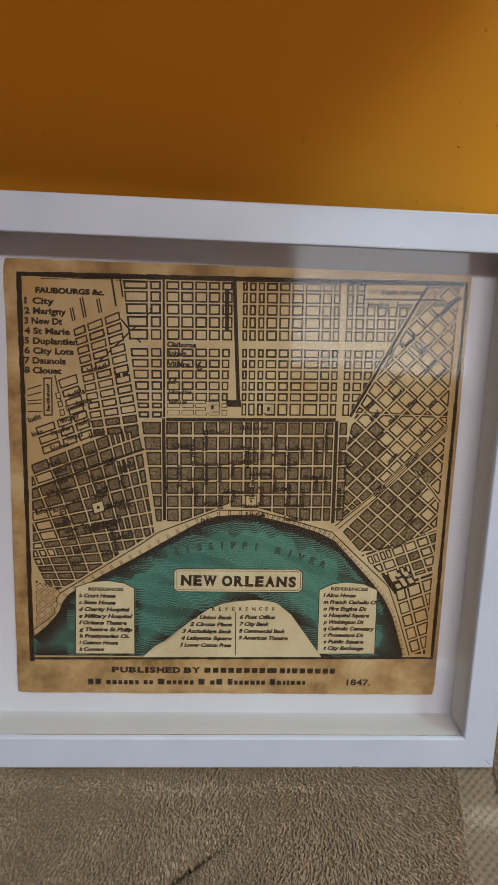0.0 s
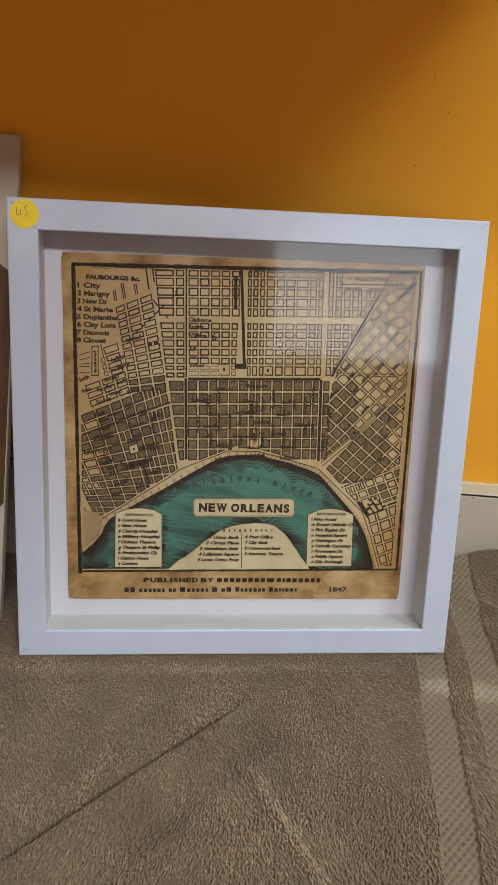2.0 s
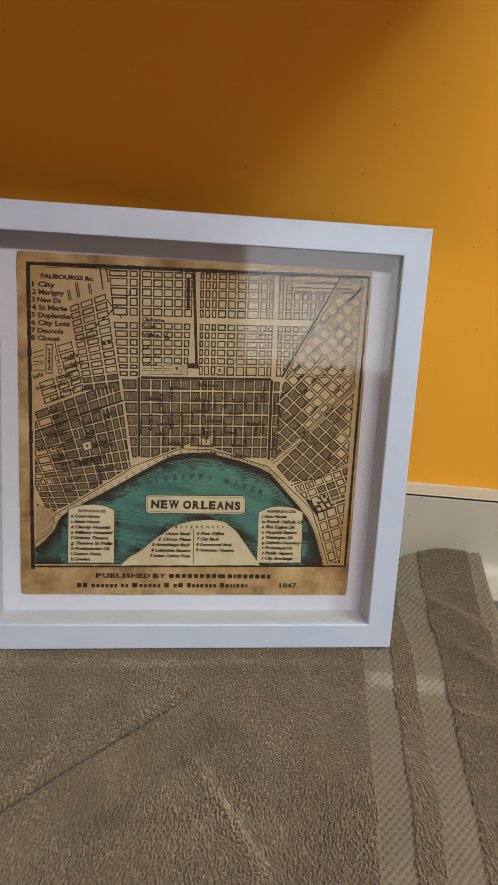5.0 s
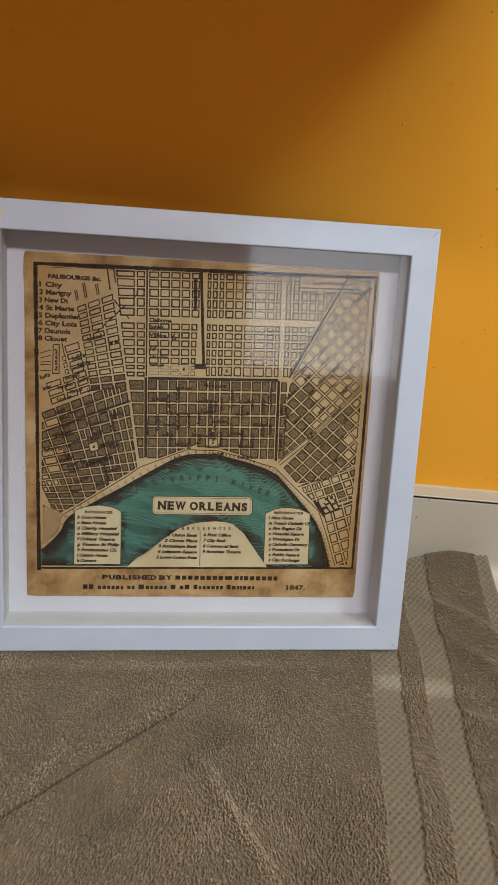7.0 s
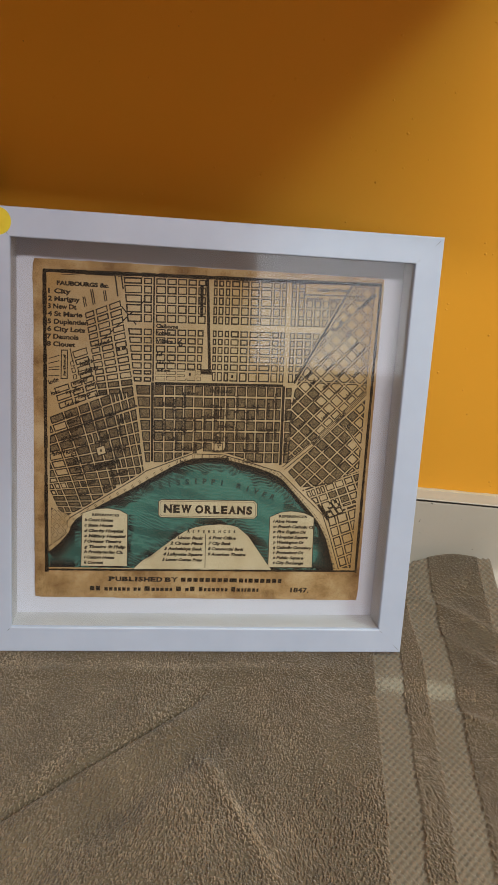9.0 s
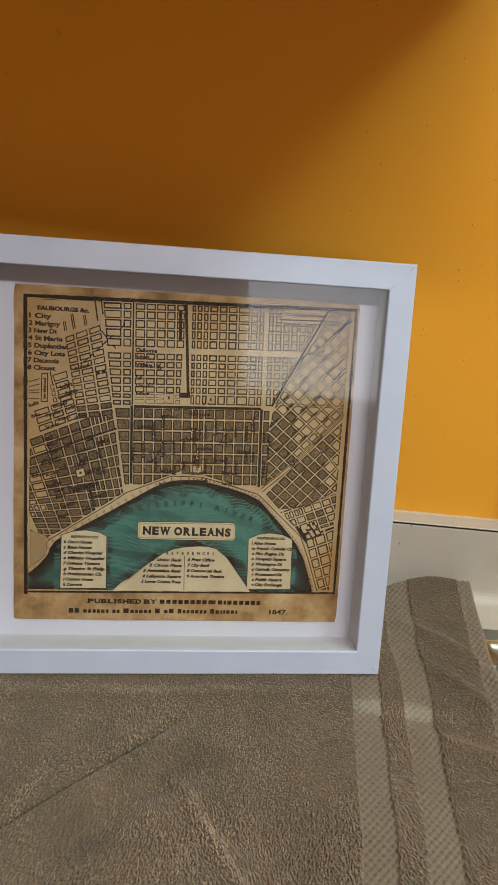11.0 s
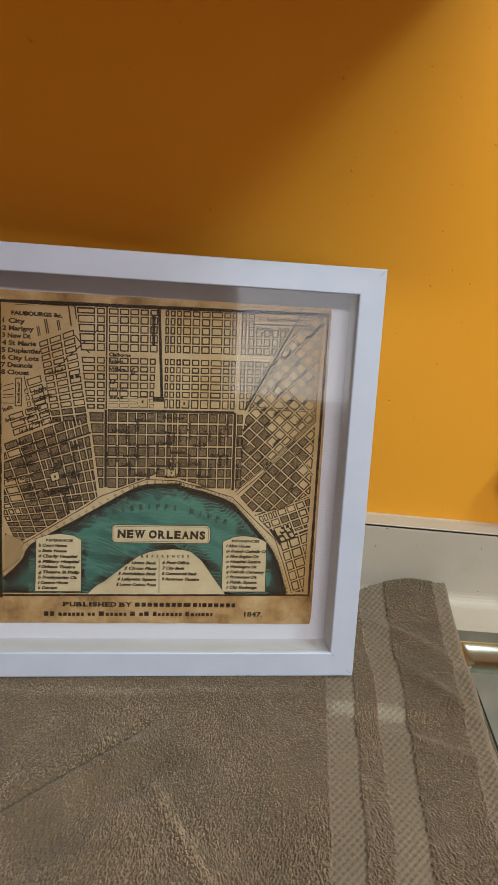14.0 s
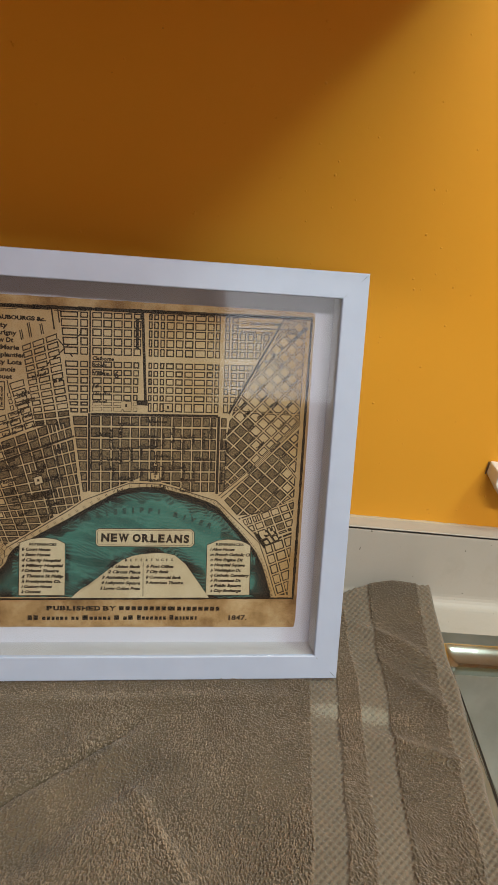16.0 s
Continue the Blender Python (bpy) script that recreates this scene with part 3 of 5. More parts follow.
# ---- the printed map: flat layers of ink on one sheet, in millimetres of the picture ----
def parchment():
    m = material("aged_paper", (0.55, 0.42, 0.26), 0.75, 0.0, 0.3)
    blotch = noise_tex(m, 26.0, 5, 0.62)
    wide = noise_tex(m, 9.0, 3, 0.5)
    fibre = noise_tex(m, 900.0, 3, 0.6)
    c = ramp(m, blotch, [(0.26, (0.35, 0.212, 0.094)), (0.44, (0.475, 0.34, 0.197)), (0.62, (0.565, 0.44, 0.283))])
    c = mix(m, ramp(m, wide, [(0.36, (0.55, 0.55, 0.55)), (0.6, (0, 0, 0))]), c, (0.45, 0.31, 0.155))
    c = mix(m, ramp(m, fibre, [(0.3, (0.25, 0.25, 0.25)), (0.65, (0, 0, 0))]), c, (0.34, 0.24, 0.13))
    # the browning of old paper towards the sheet's border
    split = node(m, "ShaderNodeSeparateXYZ")
    link(m, coords(m), split.inputs[0])
    reach = []
    for axis, mid, half in ((0, 0.158, 0.120), (2, 0.162, 0.112)):
        off = node(m, "ShaderNodeMath")
        off.operation = "SUBTRACT"
        link(m, split.outputs[axis], off.inputs[0])
        off.inputs[1].default_value = mid
        part_ = node(m, "ShaderNodeMath")
        part_.operation = "DIVIDE"
        link(m, off.outputs[0], part_.inputs[0])
        part_.inputs[1].default_value = half
        power = node(m, "ShaderNodeMath")
        power.operation = "POWER"
        square = node(m, "ShaderNodeMath")
        square.operation = "ABSOLUTE"
        link(m, part_.outputs[0], square.inputs[0])
        link(m, square.outputs[0], power.inputs[0])
        power.inputs[1].default_value = 4.0
        reach.append(power.outputs[0])
    total = node(m, "ShaderNodeMath")
    total.operation = "ADD"
    link(m, reach[0], total.inputs[0])
    link(m, reach[1], total.inputs[1])
    uneven = node(m, "ShaderNodeMath")
    uneven.operation = "MULTIPLY"
    link(m, total.outputs[0], uneven.inputs[0])
    link(m, ramp(m, noise_tex(m, 14.0, 4, 0.6), [(0.3, (0.15, 0.15, 0.15)), (0.65, (1, 1, 1))]), uneven.inputs[1])
    c = mix(m, ramp(m, uneven.outputs[0], [(0.12, (0, 0, 0)), (1.0, (0.85, 0.85, 0.85))]), c, (0.36, 0.20, 0.060))
    set_colour(m, c)
    set_bump(m, fibre, 0.12, 0.0003)
    return m


def stained_margin():
    m = material("browned_paper_margin", (0.36, 0.22, 0.09), 0.75, 0.0, 0.3)
    c = ramp(m, noise_tex(m, 45.0, 5, 0.65), [(0.32, (0.19, 0.098, 0.034)), (0.5, (0.36, 0.215, 0.092)), (0.68, (0.49, 0.335, 0.175))])
    set_colour(m, c)
    return m


def river_ink():
    m = material("teal_river_ink", (0.03, 0.13, 0.11), 0.6, 0.0, 0.3)
    c = ramp(m, noise_tex(m, 22.0, 5, 0.6), [(0.3, (0.016, 0.055, 0.046)), (0.5, (0.026, 0.105, 0.088)), (0.7, (0.045, 0.165, 0.135))])
    set_colour(m, c)
    return m


def block_tint():
    m = material("stippled_block_tint", (0.18, 0.14, 0.10), 0.75, 0.0, 0.3)
    info = noise_tex(m, 60.0, 4, 0.6)
    speck = noise_tex(m, 1150.0, 2, 0.6)
    c = ramp(m, info, [(0.3, (0.135, 0.086, 0.040)), (0.7, (0.25, 0.175, 0.092))])
    c = mix(m, ramp(m, speck, [(0.42, (0.80, 0.80, 0.80)), (0.58, (0, 0, 0))]), c, (0.045, 0.028, 0.014))
    set_colour(m, c)
    return m


def worn_ink():
    m = material("worn_brown_black_ink", (0.030, 0.019, 0.011), 0.7, 0.0, 0.3)
    c = ramp(m, noise_tex(m, 240.0, 4, 0.65), [(0.35, (0.009, 0.004, 0.0012)), (0.62, (0.017, 0.008, 0.0026)), (0.80, (0.055, 0.030, 0.011))])
    set_colour(m, c)
    return m


PAPER, MARGIN, RIVER, TINT, PRINT = parchment(), stained_margin(), river_ink(), block_tint(), worn_ink()
LIGHT_PAPER = material("cream_panel_paper", (0.60, 0.50, 0.34), 0.75, 0.0, 0.3)
set_colour(LIGHT_PAPER, ramp(LIGHT_PAPER, noise_tex(LIGHT_PAPER, 40.0, 4, 0.6), [(0.3, (0.48, 0.375, 0.23)), (0.7, (0.59, 0.49, 0.33))]))
FAINT = material("faint_river_lettering", (0.012, 0.035, 0.030), 0.7)
WAVE = material("wave_line_ink", (0.07, 0.225, 0.19), 0.7)


class Layer:
    """Flat polygons at one depth of the print, joined to one mesh."""

    def __init__(self, level):
        self.bm = bmesh.new()
        self.y = SHEET - 0.0004 - 0.00005 * level

    def poly(self, pts):
        if len(pts) > 2:
            vs = [self.bm.verts.new((x / 1000, self.y, z / 1000)) for x, z in pts]
            try:
                self.bm.faces.new(vs)
            except ValueError:
                pass

    def line(self, pts, width):
        for (x0, z0), (x1, z1) in zip(pts, pts[1:]):
            d = math.hypot(x1 - x0, z1 - z0)
            if d < 1e-6:
                continue
            nx, nz = -(z1 - z0) / d * width / 2, (x1 - x0) / d * width / 2
            ex, ez = (x1 - x0) / d * width * 0.3, (z1 - z0) / d * width * 0.3
            self.poly([(x0 - ex + nx, z0 - ez + nz), (x0 - ex - nx, z0 - ez - nz), (x1 + ex - nx, z1 + ez - nz), (x1 + ex + nx, z1 + ez + nz)])

    def finish(self, name, mat, parent, label=""):
        bmesh.ops.triangulate(self.bm, faces=[f for f in self.bm.faces if len(f.verts) > 4])
        for f in self.bm.faces:
            f.normal_update()
            if f.normal.y > 0:
                f.normal_flip()
        return tagged(part(name, self.bm, mat, parent, label), kind="stuff")


def clip_half(poly, ax, az, nx, nz):
    out = []
    for i, p in enumerate(poly):
        q = poly[(i + 1) % len(poly)]
        dp, dq = (p[0] - ax) * nx + (p[1] - az) * nz, (q[0] - ax) * nx + (q[1] - az) * nz
        if dp >= 0:
            out.append(p)
        if dp * dq < 0:
            k = dp / (dp - dq)
            out.append((p[0] + (q[0] - p[0]) * k, p[1] + (q[1] - p[1]) * k))
    return out


def area(poly):
    return sum(a[0] * b[1] - b[0] * a[1] for a, b in zip(poly, poly[1:] + poly[:1])) / 2


def clip(poly, region, inset=0.0):
    """poly cut to a convex region given counter-clockwise, drawn in by inset."""
    for a, b in zip(region, region[1:] + region[:1]):
        d = math.hypot(b[0] - a[0], b[1] - a[1])
        if d < 1e-6:
            continue
        nx, nz = -(b[1] - a[1]) / d, (b[0] - a[0]) / d
        poly = clip_half(poly, a[0] + nx * inset, a[1] + nz * inset, nx, nz)
        if len(poly) < 3:
            return []
    return poly


def inset_poly(poly, d):
    if area(poly) < 0:
        poly = poly[::-1]
    return clip(poly, poly, d)


rng = random.Random(7)
PHI = 0.0265
ink, faces, tints, smudge = Layer(2), Layer(3), Layer(3.2), Layer(4)


def on_map(a, b):
    return (114.2 + (a - 113) * math.cos(PHI) - (b - 253) * math.sin(PHI), 253 + (a - 113) * math.sin(PHI) + (b - 253) * math.cos(PHI))


def block(poly, tint=False, weight=0.92, smallest=1.2):
    if len(poly) < 3:
        return
    if area(poly) < 0:
        poly = poly[::-1]
    if area(poly) < smallest:
        return
    ink.poly(poly)
    inner = inset_poly(poly, weight * rng.uniform(0.85, 1.2))
    if len(inner) > 2 and area(inner) > 0.4:
        (tints if tint else faces).poly(inner)


def word(x, z, length, height, angle):
    """A street name too small to read: a ragged run of dark bars."""
    c, s = math.cos(angle), math.sin(angle)
    at = 0.0
    while at < length:
        w = rng.uniform(0.50, 0.85)
        h = height * (1.15 if at == 0.0 or rng.random() < 0.2 else rng.uniform(0.65, 0.9))
        lean_ = rng.uniform(0.0, 0.35)
        low = -height / 2
        strokes = [[(at, low), (at + w, low), (at + w + lean_, low + h), (at + lean_, low + h)]]
        if rng.random() < 0.8:
            mid = low + rng.choice((0.0, h * 0.4, h - 0.35))
            strokes.append([(at, mid), (at + w + 0.5, mid), (at + w + 0.5, mid + 0.55), (at, mid + 0.55)])
        for pts in strokes:
            smudge.poly([(x + a * c - b * s, z + a * s + b * c) for a, b in pts])
        at += w + rng.uniform(0.12, 0.40)


COLS_UP = [(112.7, 119.6), (120.5, 127.1), (128.0, 134.4), (135.3, 141.3), (142.4, 148.0), (153.4, 156.1), (157.1, 160.7), (161.9, 165.2), (166.3, 172.2), (173.3, 178.9), (180.0, 186.3), (187.3, 195.5), (196.5, 201.6), (202.6, 206.2),
           (209.6, 213.4), (214.7, 219.6), (220.7, 225.5), (226.6, 231.6), (232.7, 237.4), (238.5, 243.2), (244.3, 249.0)]
ROWS_UP = [(270.8, 266.4), (265.5, 259.9), (259.1, 253.4), (252.5, 246.5), (245.6, 239.9), (235.5, 230.8), (229.6, 225.0), (223.8, 218.8), (217.6, 212.7), (211.4, 206.8), (205.6, 198.8)]
EAST_OF_LINE = [(60.0, 290.0), (60.0, 100.0), (216.0, 199.0), (254.0, 274.5), (254.0, 290.0)]
for i, (a0, a1) in enumerate(COLS_UP):
    for j, (b0, b1) in enumerate(ROWS_UP):
        if j > 4 and i == 4:
            a1 = 146.8 + 0.25 * (5 - j)
        if j == 10 and i < 5:
            # the last row west of the canal is cut into half blocks
            for c0, c1 in ((b0, b0 - 2.6), (b0 - 3.8, b1)):
                block([on_map(a0, c0), on_map(a0, c1), on_map(a1, c1), on_map(a1, c0)], weight=0.35)
            continue
        shape = [on_map(a0, b0), on_map(a0, b1), on_map(a1, b1), on_map(a1, b0)]
        if i > 15 and j < 2:
            # left open for the scale
            continue
        block(clip(shape, EAST_OF_LINE, 1.2))
# quarter beside the slanting western road
for a0, a1 in ((84.0, 102.8), (104.2, 109.8)):
    for b0, b1 in ROWS_UP[:10] + [(205.8, 202.6), (201.0, 197.4)]:
        shape = [on_map(a0, b0), on_map(a0, b1), on_map(a1, b1), on_map(a1, b0)]
        block(clip(shape, [(89.6, 272.0), (93.9, 240.0), (98.9, 196.0), (113.0, 196.0), (113.0, 272.0)], 0.2))
ink.line([on_map(111.3, 272.0), on_map(110.9, 198.0)], 1.1)
ink.line([on_map(112.7, 196.4), on_map(205.5, 196.4)], 2.1)
# canal basin with its name beside it
ink.line([(149.6, 271.6), (154.0, 208.0)], 2.1)
ink.poly([(147.4, 208.2), (155.6, 208.6), (155.8, 204.6), (147.4, 204.6)])
smudge.poly([(144.6, 268.0), (147.0, 268.0), (147.6, 246.0), (145.4, 246.0)])
# two small public squares
for a, b, s in ((137.4, 203.3, 4.0), (168.3, 202.6, 3.4)):
    x, z = on_map(a, b)
    ink.poly([(x - s, z - s * 0.85), (x + s, z - s * 0.85), (x + s, z + s * 0.85), (x - s, z + s * 0.85)])
    faces.poly([(x - s + 0.4, z - s * 0.85 + 0.4), (x + s - 0.4, z - s * 0.85 + 0.4), (x + s - 0.4, z + s * 0.85 - 0.4), (x - s + 0.4, z + s * 0.85 - 0.4)])
    smudge.poly([(x - 0.7, z - 1.1), (x + 0.7, z - 1.1), (x + 0.7, z + 1.1), (x - 0.7, z + 1.1)])

# old town: tinted blocks over the river bank
COLS_LOW = [(97.5, 108.9), (112.1, 118.4), (119.8, 126.0), (127.3, 132.6), (133.8, 140.0), (141.2, 147.0), (148.2, 154.3), (155.7, 159.2), (160.2, 163.2), (164.5, 170.9), (172.1, 178.6), (179.8, 186.0), (187.2, 193.4), (194.6, 199.8), (201.0, 204.8), (208.6, 212.6)]
ROWS_LOW = [(194.9, 188.2), (186.5, 179.5), (178.0, 170.8), (169.3, 162.3), (160.8, 154.1), (152.8, 146.5), (145.2, 138.0)]
QUAY = [(95.0, 125.8), (145.0, 146.6), (167.0, 147.0), (215.0, 134.6)]
for i, (a0, a1) in enumerate(COLS_LOW):
    a0, a1 = a0 - 0.2, a1 + 0.2
    for j, (b0, b1) in enumerate(ROWS_LOW):
        b0, b1 = b0 + 0.2, b1 - 0.2
        shape = [on_map(a0, b0), on_map(a0, b1), on_map(a1, b1), on_map(a1, b0)]
        plaza = j == 5 and i in (7, 8)
        if plaza:
            continue
        mid = (a0 + a1) / 2
        for (ax, az), (bx, bz) in zip(QUAY, QUAY[1:]):
            if ax <= mid < bx:
                d = math.hypot(bx - ax, bz - az)
                shape = clip_half(shape, ax, az, -(bz - az) / d, (bx - ax) / d)
        if i == 0:
            shape = clip_half(shape, 101.2, 195.0, 0.988, 0.154)
        block(shape, True, 0.82)
ink.line([on_map(110.6, 196.5), on_map(110.6, 139.0)], 1.9)
ink.line([on_map(206.7, 195.5), on_map(206.7, 137.0)], 2.0)
ink.poly([on_map(155.9, 153.0), on_map(155.9, 146.0), on_map(163.0, 146.0), on_map(163.0, 153.0)])
faces.poly([on_map(156.6, 152.4), on_map(156.6, 146.6), on_map(162.4, 146.6), on_map(162.4, 152.4)])
smudge.poly([on_map(159.0, 150.4), on_map(159.0, 148.8), on_map(160.1, 148.8), on_map(160.1, 150.4)])
faces.poly([on_map(156.4, 160.0), on_map(156.4, 157.4), on_map(162.6, 157.4), on_map(162.6, 160.0)])
for j in range(7):
    a = 113 + rng.uniform(0, 22)
    while a < 190:
        n = rng.uniform(8, 15)
        word(*on_map(a, ROWS_LOW[j][1] + rng.uniform(0.2, 3.6)), n, 2.5, PHI)
        a += n + rng.uniform(7, 24)
for c0, c1 in COLS_LOW[1:]:
    b = 140 + rng.uniform(2, 20)
    while b < 180:
        n = rng.uniform(7, 13)
        word(*on_map(c0 + rng.uniform(-0.8, 1.6), b), n, 2.6, PHI + math.pi / 2)
        b += n + rng.uniform(6, 20)


def skew_grid(origin, along, down, pitch_a, pitch_d, gap, region, tint, span=16, skip=0.0, weight=0.84):
    """Blocks of a quarter whose streets run at their own angles, cut to a convex region."""
    ca, sa = math.cos(radians(along)), math.sin(radians(along))
    cd, sd = math.cos(radians(down)), math.sin(radians(down))
    for i in range(-span, span):
        for j in range(-span, span):
            a0, a1 = i * pitch_a + gap / 2, (i + 1) * pitch_a - gap / 2
            d0, d1 = j * pitch_d + gap / 2, (j + 1) * pitch_d - gap / 2
            cells = [(a0, a1, d0, d1)]
            if rng.random() < skip:
                mid = (a0 + a1) / 2
                cells = [(a0, mid - gap * 0.3, d0, d1), (mid + gap * 0.3, a1, d0, d1)]
            for e0, e1, f0, f1 in cells:
                shape = [(origin[0] + ca * a + cd * d, origin[1] + sa * a + sd * d) for a, d in ((e0, f0), (e0, f1), (e1, f1), (e1, f0))]
                if area(shape) < 0:
                    shape = shape[::-1]
                block(clip(shape, region, 0.25), tint(shape) if callable(tint) else tint, weight)


for k, n in ((3, 2), (4, 8), (5, 6)):
    word(*on_map(113.5, 234.0 - 5.6 * k), n * 1.5, 2.2, PHI)
# western quarters
def ruled_quarter(corners, us, vs, region, tint, weight, split=0.0):
    """Blocks between ruled streets: corners are the top left, top right, bottom left and bottom right."""
    tl, tr, bl, br = corners

    def at(u, v):
        return tuple((tl[k] * (1 - u) + tr[k] * u) * (1 - v) + (bl[k] * (1 - u) + br[k] * u) * v for k in (0, 1))

    for u0, u1 in us:
        for v0, v1 in vs:
            cells = [(u0, u1)]
            if rng.random() < split:
                m = (u0 + u1) / 2
                cells = [(u0, m - 0.008), (m + 0.008, u1)]
            for a, b in cells:
                shape = [at(a, v0), at(a, v1), at(b, v1), at(b, v0)]
                if area(shape) < 0:
                    shape = shape[::-1]
                block(clip(shape, region, 0.2), tint(shape) if callable(tint) else tint, weight)


EVERYWHERE = [(40.9, 50.0), (272.0, 50.0), (272.0, 274.0), (40.9, 274.0)]
# columns either side of the wide street that runs down the quarter
ruled_quarter(((66.3, 234.2), (91.1, 243.5), (74.2, 191.8), (99.4, 195.9)), [(0.0, 0.25), (0.295, 0.615), (0.665, 0.985)], [(0.1163 * k + 0.006, 0.1163 * k + 0.1) for k in range(-2, 8)],
              [(61.0, 249.0), (75.0, 188.0), (99.0, 195.4), (94.9, 230.5), (88.4, 257.0)], lambda s: False, 0.84, 0.06)
ruled_quarter(((66.3, 234.2), (91.1, 243.5), (74.2, 191.8), (99.4, 195.9)), [(0.0, 0.25), (0.295, 0.615), (0.665, 0.985)], [(0.1163 * k + 0.006, 0.1163 * k + 0.1) for k in (8, 9)],
              [(61.0, 249.0), (76.0, 178.0), (101.0, 191.0), (94.9, 230.5), (88.4, 257.0)], True, 0.82, 0.2)
ruled_quarter(((56.1, 216.3), (66.1, 220.0), (63.9, 192.0), (71.5, 194.8)), [(0.0, 1.0)], [(0.0, 0.2), (0.24, 0.40), (0.45, 0.60), (0.65, 0.80)], EVERYWHERE, False, 0.84)
ruled_quarter(((43.7, 189.8), (71.6, 200.6), (48.1, 174.0), (75.5, 185.4)), [(0.0, 0.36), (0.41, 0.68), (0.72, 0.985)], [(0.0, 0.28), (0.34, 0.62), (0.68, 0.97)], EVERYWHERE, False, 0.84)
for k in range(3):
    x, z = 54.6 + 1.0 * k, 209.0 - 4.6 * k
    block([(x, z), (x + 2.6, z + 0.9), (x + 3.4, z - 2.6), (x + 0.8, z - 3.4)], weight=0.5)
ink.line([(54.6, 218.6), (57.8, 204.0)], 0.7)
WEST = ((50.4, 172.9), (99.5, 194.2), (65.5, 127.6), (112.3, 135.4))
ruled_quarter(WEST, [(-0.60, -0.42), (-0.405, -0.215), (-0.20, -0.012), (0.005, 0.195), (0.212, 0.355), (0.372, 0.508), (0.525, 0.662), (0.678, 0.775), (0.792, 0.875), (0.892, 0.992)],
              [(0.0, 0.122), (0.138, 0.255), (0.285, 0.42), (0.436, 0.566), (0.582, 0.706), (0.722, 0.85), (0.866, 0.99), (1.006, 1.10), (1.115, 1.22), (1.236, 1.34), (1.356, 1.45), (1.466, 1.56), (1.576, 1.67), (1.686, 1.78)],
              [(40.9, 170.0), (40.9, 103.0), (54.6, 95.0), (66.0, 101.5), (112.0, 132.6), (101.5, 182.0), (99.6, 194.4)], lambda s: min(p[0] for p in s) > 50 or rng.random() < 0.4, 0.84, 0.14)
smudge.line([(42.1, 155.0), (84.0, 172.2), (102.6, 179.4)], 1.3)
skew_grid((42.0, 80.0), 40.0, -52.0, 5.0, 4.6, 0.9, [(42.0, 71.0), (53.5, 81.0), (56.5, 95.5), (42.0, 101.5)], False, weight=0.4)
for j in range(-4, 7):
    # names run along the slanting streets
    a = rng.uniform(1, 16)
    while a < 44:
        n = rng.uniform(6, 11)
        d = j * 8.7 + rng.uniform(-2.4, 0.8)
        x = 42.8 + 0.937 * a + 0.182 * d
        z = 156.3 + 0.349 * a - 0.983 * d
        if z > 104 + 0.62 * (x - 60):
            word(x, z, n, 2.7, radians(20.4))
        a += n + rng.uniform(6, 20)
for x, z, n in ((72.0, 221.6, 10.0), (61.5, 207.6, 9.5), (66.0, 203.6, 8.0), (57.0, 193.6, 10.0), (52.0, 186.8, 10.0), (60.5, 184.0, 9.0), (49.0, 152.0, 13.0), (43.0, 141.0, 9.0)):
    word(x, z, n, 2.6, radians(19.0))
for k in range(24):
    # longer names stamped over the tinted blocks
    word(52 + rng.uniform(0, 40), 122 + rng.uniform(4, 50), rng.uniform(5, 8), 2.4, radians(rng.choice((20.4, 20.4, -70.0))))
# streets run on past the last blocks
for a, n in ((2.2, 3.5), (8.4, 7.0), (17.0, 4.0)):
    for off in (0.0, 1.3):
        x, z = 61.6 + 0.948 * (a + off), 250.5 + 0.317 * (a + off)
        ink.line([(x - 0.19 * n, z + 0.98 * n), (x + 0.6, z - 3.0)], 0.75)
square_rim, square = Layer(3.4), Layer(3.5)
square_rim.poly([(73.4, 147.6), (80.2, 150.0), (81.9, 143.0), (75.0, 140.6)])
square.poly([(74.3, 146.9), (79.8, 148.9), (81.0, 143.6), (75.7, 141.7)])
smudge.poly([(76.9, 146.2), (78.5, 146.2), (78.5, 144.4), (76.9, 144.4)])
# road with its double line and the crossing rails in the north-west
ink.line([(84.6, 272.0), (87.0, 257.0)], 1.0)
ink.line([(89.0, 272.0), (90.6, 262.0)], 0.9)
ink.line([(77.6, 226.4), (108.5, 257.5)], 0.9)
ink.poly([(108.5, 257.5), (104.6, 256.2), (107.0, 253.6)])
ink.line([(89.9, 249.8), (100.2, 238.0)], 0.9)
ink.poly([(86.0, 222.6), (93.0, 225.2), (94.2, 218.4), (87.4, 215.8)])
faces.poly([(89.4, 221.0), (90.6, 221.4), (90.9, 219.4), (89.8, 219.0)])
faces.poly([(91.6, 223.2), (92.6, 223.5), (92.8, 222.4), (91.9, 222.0)])
# cemetery strip
ink.poly([(48.4, 217.4), (53.2, 217.6), (53.2, 196.6), (48.2, 196.4)])
faces.poly([(49.1, 216.6), (52.5, 216.8), (52.5, 197.4), (48.9, 197.2)])
word(50.9, 199.0, 14.0, 1.8, radians(90.5))
for za, zb in ((210.7, 213.2), (207.2, 209.4), (204.4, 205.2), (202.6, 203.3), (198.5, 198.7)):
    ink.line([(40.0, za), (47.2, zb)], 0.6)

